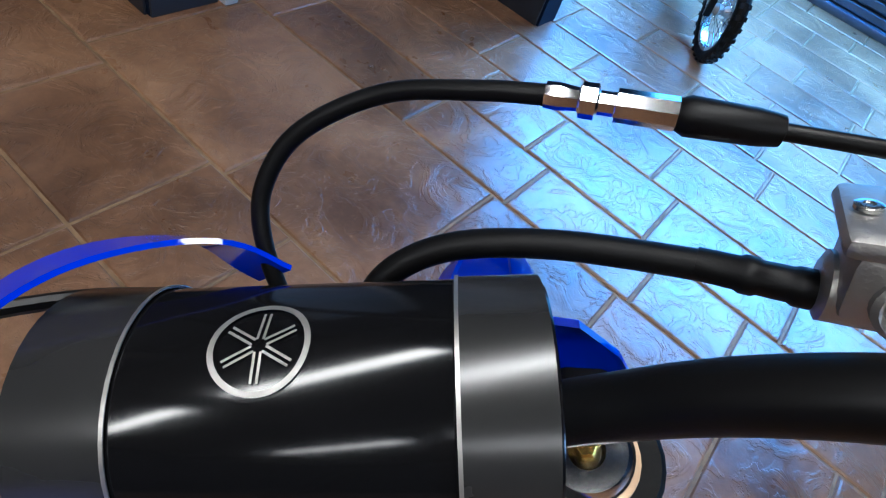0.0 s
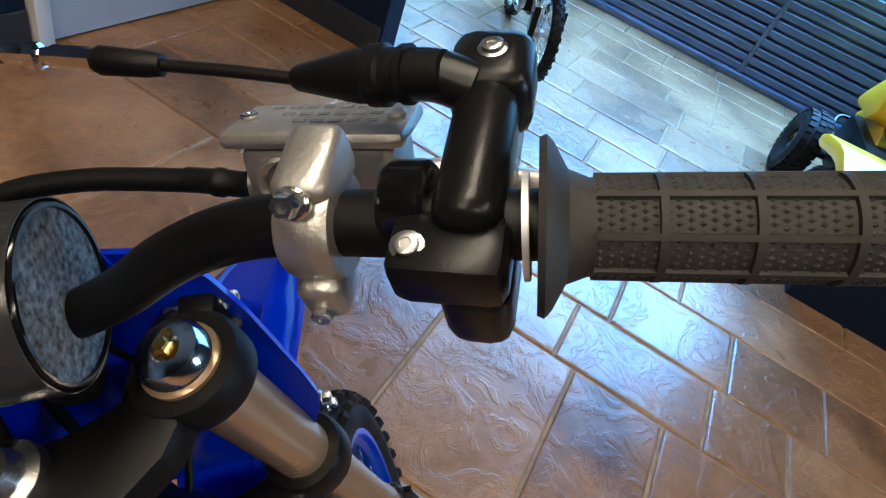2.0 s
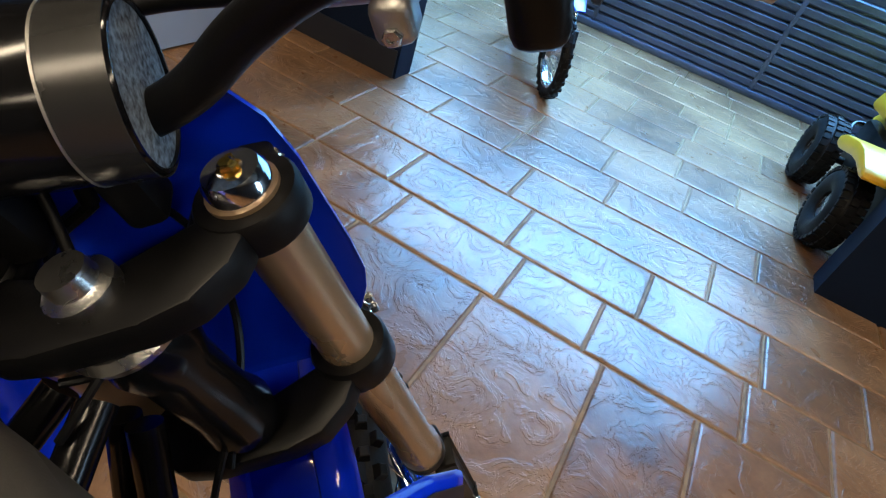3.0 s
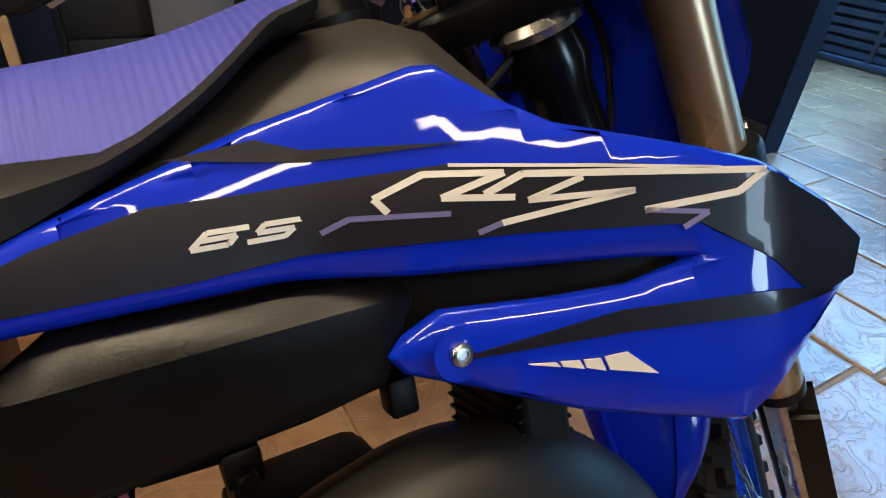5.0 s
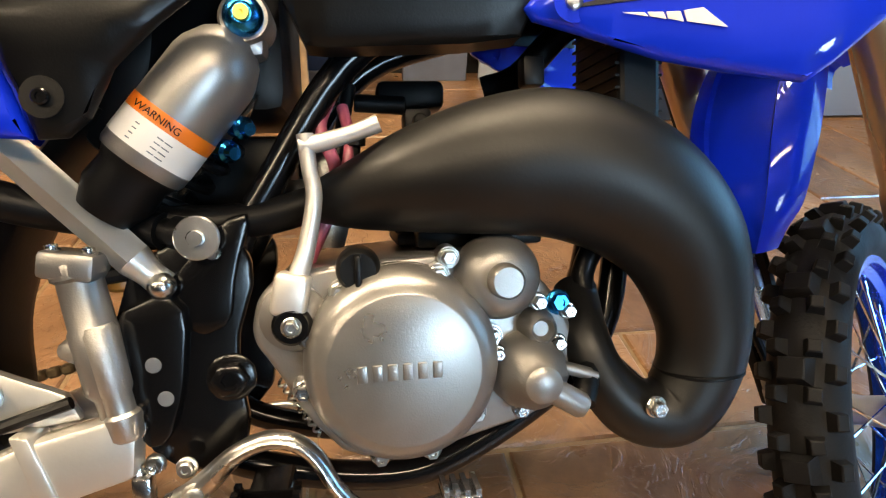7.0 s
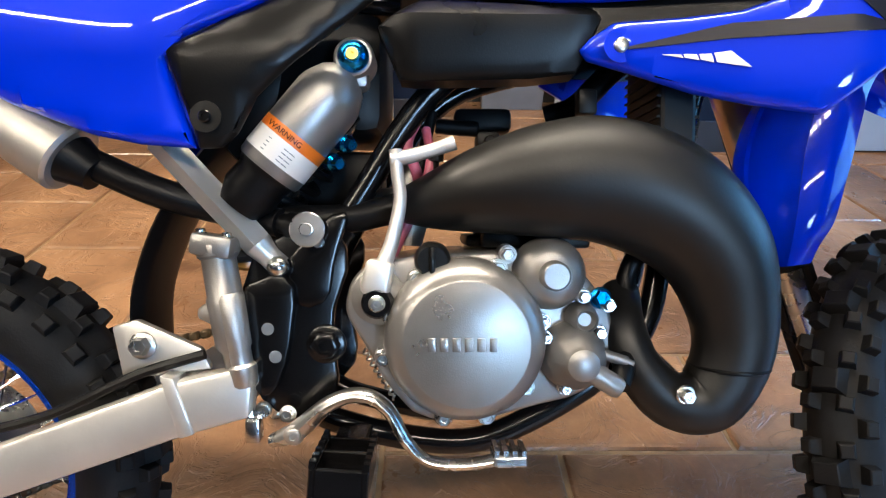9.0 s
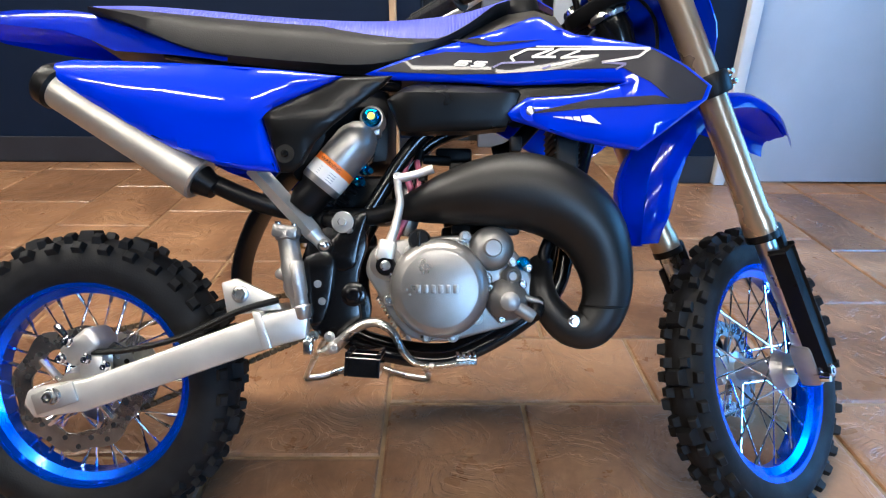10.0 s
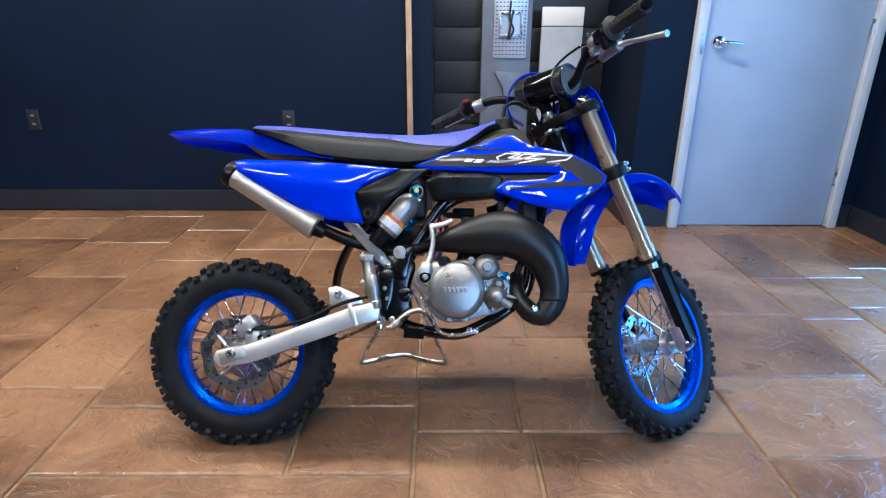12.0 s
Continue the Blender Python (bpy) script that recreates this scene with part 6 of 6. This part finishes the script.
# mud flap behind the rear wheel well and inner fender
part("mud_flap", tube(bmesh.new(), [(0.36, -0.03, 0.62), (0.30, -0.03, 0.54), (0.268, -0.03, 0.46), (0.266, -0.03, 0.39)], [0.05, 0.048, 0.045, 0.042], 6, 14, 0.18), M_SATIN, moto, "black inner mud flap")
part("inner_fender", plate(bmesh.new(), [(0.36, 0.735), (0.44, 0.735), (0.40, 0.64), (0.36, 0.58), (0.345, 0.60)], -0.055, 0.055, 0.008), M_SATIN, moto)
# wiring behind the number plate
for pts in ([(0.80, -0.03, 0.80), (0.85, -0.05, 0.84), (0.90, -0.03, 0.80), (0.92, -0.02, 0.74)], [(0.82, -0.01, 0.82), (0.87, -0.035, 0.80), (0.89, -0.04, 0.74), (0.86, -0.04, 0.69)], [(0.90, 0.0, 0.92), (0.935, -0.02, 0.86), (0.93, -0.03, 0.78), (0.88, -0.04, 0.70)]):
    part("wire", tube(bmesh.new(), pts, 0.003, 6, 8), M_SATIN, moto)
part("connector", rod(bmesh.new(), (0.900, -0.050, 0.745), (0.910, -0.047, 0.757), 0.0045, 10), M_PERF, moto, "pale wire connector")

# wire stand under the far side of the frame
b = tube(bmesh.new(), [(0.445, 0.245, 0.352), (0.36, 0.32, 0.18), (0.285, 0.378, 0.02), (0.29, 0.385, 0.0065), (0.32, 0.392, 0.0065), (0.37, 0.42, 0.0065), (0.43, 0.43, 0.0065), (0.49, 0.40, 0.0065), (0.535, 0.385, 0.0065), (0.56, 0.38, 0.012), (0.55, 0.365, 0.05), (0.50, 0.31, 0.2), (0.455, 0.25, 0.352)], 0.0062, 6, 10)
tagged(link_mesh("wire_stand", b, M_STEEL), "bent bright steel wire stand propping the motorcycle", "stand")

# ---- front room: second motorcycle and a small quad ----
def simple_wheel(name, parent, m, r, sec, rim_mat, rim_r):
    w = thing(name, "", "")
    w.parent = parent
    w.matrix_basis = m
    t = bmesh.new()
    rc = r - sec
    prof = [(math.sin(radians(-140 + 280 * k / 10)) * sec, rc + math.cos(radians(-140 + 280 * k / 10)) * sec) for k in range(11)]
    lathe(t, (0, 0, 0), (0, 1, 0), prof + [prof[0]], 48)
    for row in (-1, 0, 1):
        for k in range(30):
            q = Matrix.Rotation(2 * math.pi * (k + 0.5 * (row == 0)) / 30, 4, "Y") @ Matrix.Translation((0, row * sec * 0.62, r - (0.006 if row == 0 else sec * 0.26)))
            add_box(t, -0.012, 0.012, -sec * 0.24, sec * 0.24, -0.004, 0.012, m=q)
    part("tyre", t, M_RUBBER, w, "black knobbly tyre", angle=35)
    b = lathe(bmesh.new(), (0, 0, 0), (0, 1, 0), [(-sec * 0.7, rim_r), (-sec * 0.7, rim_r - 0.012), (-0.02, rim_r - 0.02), (0.02, rim_r - 0.02), (sec * 0.7, rim_r - 0.012), (sec * 0.7, rim_r), (-sec * 0.7, rim_r)], 40)
    part("rim", b, rim_mat, w)
    return w


trail = thing("motorcycle", "dark blue trail motorcycle on its side stand in the front room", "motorcycle", m=Matrix.Translation((3.46, 0.70, 0)) @ Matrix.Rotation(radians(212), 4, "Z") @ Matrix.Rotation(radians(6), 4, "X") @ Matrix.Scale(0.74, 4))
for nm, x, r in (("front_wheel", 0.0, 0.285), ("rear_wheel", -1.02, 0.265)):
    w = simple_wheel(nm, trail, Matrix.Translation((x, 0, r + 0.006)), r, 0.036, M_STEEL, r - 0.062)
    for k in range(28):
        a = 2 * math.pi * k / 28
        part("spoke", lathe(bmesh.new(), (math.sin(a + 0.8) * 0.03, (-1) ** k * 0.03, math.cos(a + 0.8) * 0.03), (math.sin(a) * (r - 0.08), 0, math.cos(a) * (r - 0.08)), [(0, 0.002), (1, 0.002)], 5), M_CHROME, w)
    part("hub", lathe(bmesh.new(), (0, -0.06, 0), (0, 0.06, 0), [(0, 0.02), (0.2, 0.035), (0.5, 0.02), (0.8, 0.035), (1, 0.02)], 18), M_CAST, w)
    part("brake_disc", lathe(bmesh.new(), (0, 0.052, 0), (0, 0.055, 0), [(0, 0.06), (0, 0.09), (1, 0.09), (1, 0.06)], 30), M_STEEL, w)
for s in (-1, 1):
    b = rod(bmesh.new(), (0.0, s * 0.085, 0.29), (-0.30, s * 0.085, 0.98), 0.019, 14)
    part("fork_leg", b, M_STEEL, trail)
    part("fork_guard", box(0.005, 0.03, s * 0.085 - 0.02, s * 0.085 + 0.02, 0.25, 0.45, bevel=0.006), M_BLACKP, trail)
part("front_fender", tube(bmesh.new(), [(-0.30, 0, 0.60), (-0.15, 0, 0.66), (0.05, 0, 0.665), (0.25, 0, 0.63)], [0.06, 0.07, 0.07, 0.03], 6, 14, 0.2), M_BLUE, trail, "blue front fender")
part("number_plate", box(-0.16, -0.14, -0.1, 0.1, 0.74, 0.98, bevel=0.008, m=Matrix.Rotation(radians(-8), 4, "Y")), M_BLUE, trail)
part("engine", box(-0.66, -0.36, -0.12, 0.12, 0.26, 0.56, bevel=0.04), M_SATIN, trail)
part("exhaust", tube(bmesh.new(), [(-0.40, -0.09, 0.50), (-0.28, -0.11, 0.38), (-0.34, -0.12, 0.30), (-0.70, -0.14, 0.42), (-1.15, -0.14, 0.62)], [0.02, 0.02, 0.022, 0.03, 0.045], 6, 14), M_STEEL, trail)
part("frame_tube", tube(bmesh.new(), [(-0.27, 0, 0.86), (-0.32, 0, 0.45), (-0.42, 0, 0.25), (-0.70, 0, 0.25), (-0.78, 0, 0.60), (-0.30, 0, 0.84)], 0.018, 5, 10), M_FRAME, trail)
part("swingarm", box(-1.05, -0.70, 0.05, 0.08, 0.26, 0.32, bevel=0.006), M_ALU, trail)
part("seat", plate(bmesh.new(), soften([(-1.25, 0.84), (-0.52, 0.82), (-0.42, 0.90), (-0.56, 0.90), (-0.9, 0.87), (-1.22, 0.89)]), -0.08, 0.08, 0.02), M_SEATSIDE, trail)
part("tank", plate(bmesh.new(), soften([(-0.62, 0.70), (-0.20, 0.70), (-0.22, 0.84), (-0.34, 0.95), (-0.50, 0.90)]), -0.14, 0.14, 0.04), M_BLUE, trail, "dark blue tank and shrouds")
part("rear_fender", plate(bmesh.new(), soften([(-1.0, 0.80), (-1.45, 0.90), (-1.48, 0.88), (-1.2, 0.78)]), -0.08, 0.08, 0.01), M_BLUE, trail)
part("side_stand", tube(bmesh.new(), [(-0.56, 0.10, 0.30), (-0.60, 0.20, 0.15), (-0.63, 0.30, 0.022), (-0.60, 0.32, 0.018)], 0.011, 4, 8), M_STEEL, trail)
part("footpeg", rod(bmesh.new(), (-0.62, 0.10, 0.30), (-0.62, 0.22, 0.31), 0.012, 8), M_STEEL, trail)
part("footpeg", rod(bmesh.new(), (-0.62, -0.10, 0.30), (-0.62, -0.22, 0.31), 0.012, 8), M_STEEL, trail)
part("handlebar", tube(bmesh.new(), [(-0.42, -0.38, 1.06), (-0.34, -0.2, 1.06), (-0.31, 0, 1.0), (-0.34, 0.2, 1.06), (-0.42, 0.38, 1.06)], 0.012, 5, 10), M_SATIN, trail)

M_YEL = mat("yellow_plastic", (0.72, 0.40, 0.01), 0.35, coat=0.2, var=0.05, scale=6)
quad = thing("quad_bike", "small yellow and black childrens quad with knobbly tyres", "quad bike", m=Matrix.Translation((3.934, -0.73, 0)) @ Matrix.Rotation(radians(5), 4, "Z"))
for x, y in ((0.0, 0.16), (0.0, -0.28), (-0.66, 0.17), (-0.66, -0.29)):
    w = simple_wheel("wheel", quad, Matrix.Translation((x, y, 0.176)), 0.168, 0.062, M_STEEL, 0.085)
    part("wheel_disc", lathe(bmesh.new(), (0, 0.03, 0), (0, -0.03, 0), [(0, 0.07), (0.2, 0.05), (0.3, 0.02), (0.7, 0.02), (0.8, 0.05), (1, 0.07)], 20), M_STEEL, w, "steel wheel disc")
part("front_fender", plate(bmesh.new(), soften([(-0.24, 0.40), (-0.10, 0.46), (0.12, 0.44), (0.22, 0.36), (0.20, 0.33), (0.05, 0.38), (-0.22, 0.33)]), -0.36, -0.02, 0.015), M_YEL, quad, "yellow front fender")
part("nose", plate(bmesh.new(), soften([(-0.20, 0.44), (-0.12, 0.66), (-0.06, 0.66), (0.10, 0.48), (0.12, 0.42)]), -0.18, 0.06, 0.02), M_YEL, quad, "yellow nose panel with white plate")
part("nose_plate", box(-0.05, 0.0, -0.14, 0.02, 0.50, 0.62, bevel=0.006, m=Matrix.Rotation(radians(-12), 4, "Y")), M_WHITE, quad, "white plate with grey bars")
part("rear_fender", plate(bmesh.new(), soften([(-0.88, 0.42), (-0.70, 0.46), (-0.42, 0.40), (-0.44, 0.34), (-0.70, 0.40), (-0.88, 0.38)]), -0.37, 0.25, 0.015), M_YEL, quad)
part("seat", plate(bmesh.new(), soften([(-0.80, 0.46), (-0.30, 0.44), (-0.24, 0.52), (-0.5, 0.50), (-0.80, 0.53)]), -0.15, 0.03, 0.02), M_SEATSIDE, quad)
part("chassis", box(-0.72, 0.12, -0.15, 0.03, 0.14, 0.38, bevel=0.03), M_SATIN, quad)
part("axle", rod(bmesh.new(), (0, -0.28, 0.17), (0, 0.16, 0.17), 0.018, 10), M_SATIN, quad)
part("axle", rod(bmesh.new(), (-0.66, -0.28, 0.17), (-0.66, 0.16, 0.17), 0.018, 10), M_SATIN, quad)
part("bumper", tube(bmesh.new(), [(0.10, -0.16, 0.22), (0.22, -0.15, 0.30), (0.24, -0.06, 0.31), (0.22, 0.03, 0.30), (0.10, 0.04, 0.22)], 0.011, 5, 10), M_FRAME, quad)
part("handlebar", tube(bmesh.new(), [(-0.28, -0.34, 0.74), (-0.20, -0.2, 0.74), (-0.16, -0.06, 0.68), (-0.20, 0.08, 0.74), (-0.28, 0.22, 0.74)], 0.011, 5, 10), M_SATIN, quad)

# ---- floor slabs ----
rng = random.Random(7)
COLUMNS = [-4.44, -3.9, -3.25, -2.85, -2.2, -1.85, -1.3, -0.847, -0.488, 0.473, 1.388, 1.936, 2.186, 2.464, 2.74, 2.98, 3.26, 3.5, 3.78, 4.05, 4.28, 4.56, 4.8, 5.05]
CUTS = {-0.488: [-0.13, 0.15, 0.56, 1.0], 0.473: [-0.36, 0.034, 0.307, 0.56, 0.95], 1.388: [-0.07, 0.307, 0.74, 1.2], 1.936: [-0.45, -0.004, 0.27, 0.70, 1.1], 2.186: [-0.80, -0.49, -0.105, 0.35, 0.8], -0.847: [-0.4, 0.245, 0.775, 1.3], -1.3: [-0.2, 0.568, 1.1]}
SPLITS = {(-0.488, -0.13): 0.0, (-0.488, 0.15): 0.155, (-0.488, 0.56): 0.05, (0.473, 0.034): 0.79, (0.473, 0.307): 0.765, (0.473, 0.56): 1.06, (0.473, 0.95): 0.85}
tile_cache = {}


def slab(x0, x1, y0, y1):
    g = 0.0045
    w, d = round(x1 - x0 - 2 * g, 3), round(y1 - y0 - 2 * g, 3)
    if w < 0.02 or d < 0.02:
        return
    if (w, d) not in tile_cache:
        me = bpy.data.meshes.new("tile")
        vs, fs = [], []
        for inset, z in ((0.0, -0.02), (0.0, -0.0045), (0.0035, -0.001), (0.009, 0.0)):
            vs += [(sx * (w / 2 - inset), sy * (d / 2 - inset), z) for sx, sy in ((-1, -1), (1, -1), (1, 1), (-1, 1))]
        for r in range(3):
            for k in range(4):
                fs.append((r * 4 + k, r * 4 + (k + 1) % 4, r * 4 + 4 + (k + 1) % 4, r * 4 + 4 + k))
        fs.append((12, 13, 14, 15))
        me.from_pydata(vs, [], fs)
        for p in me.polygons:
            p.use_smooth = False
        me.materials.append(M_TILE)
        tile_cache[(w, d)] = me
    o = new("tile", tile_cache[(w, d)])
    o.parent = ground
    o.location = ((x0 + x1) / 2, (y0 + y1) / 2, 0.0)


for x0, x1 in zip(COLUMNS, COLUMNS[1:]):
    ymin, ymax = -4.44, (2.60 if 0.4 < x1 <= 1.6 else 2.126)
    if x0 >= 2.9:
        ymax = 2.74
    cuts = [ymin]
    known = CUTS.get(x0, [])
    first = known[0] if known else ymax
    while cuts[-1] < first - 0.3:
        cuts.append(cuts[-1] + rng.choice((0.35, 0.45, 0.6, 0.75)) * (0.8 if x0 > 2.9 else 1))
    if known and first - cuts[-1] < 0.15:
        cuts.pop()
    cuts += known
    while cuts[-1] < ymax - 0.3:
        cuts.append(cuts[-1] + rng.choice((0.3, 0.45, 0.6)) * (0.8 if x0 > 2.9 else 1))
    if ymax - cuts[-1] < 0.12:
        cuts.pop()
    cuts = [c for c in cuts if c < ymax] + [ymax]
    for y0, y1 in zip(cuts, cuts[1:]):
        if 0.4 < x1 <= 1.6 and x0 < 0.45 and y1 > 2.12:
            y1 = 2.126
        mid = SPLITS.get((x0, y1))
        if mid is None and x1 - x0 > 0.7 and y1 - y0 > 0.3:
            mid = x0 + (x1 - x0) * rng.choice((0.4, 0.5, 0.62))
        if mid:
            slab(x0, mid, y0, y1)
            slab(mid, x1, y0, y1)
        else:
            slab(x0, x1, y0, y1)
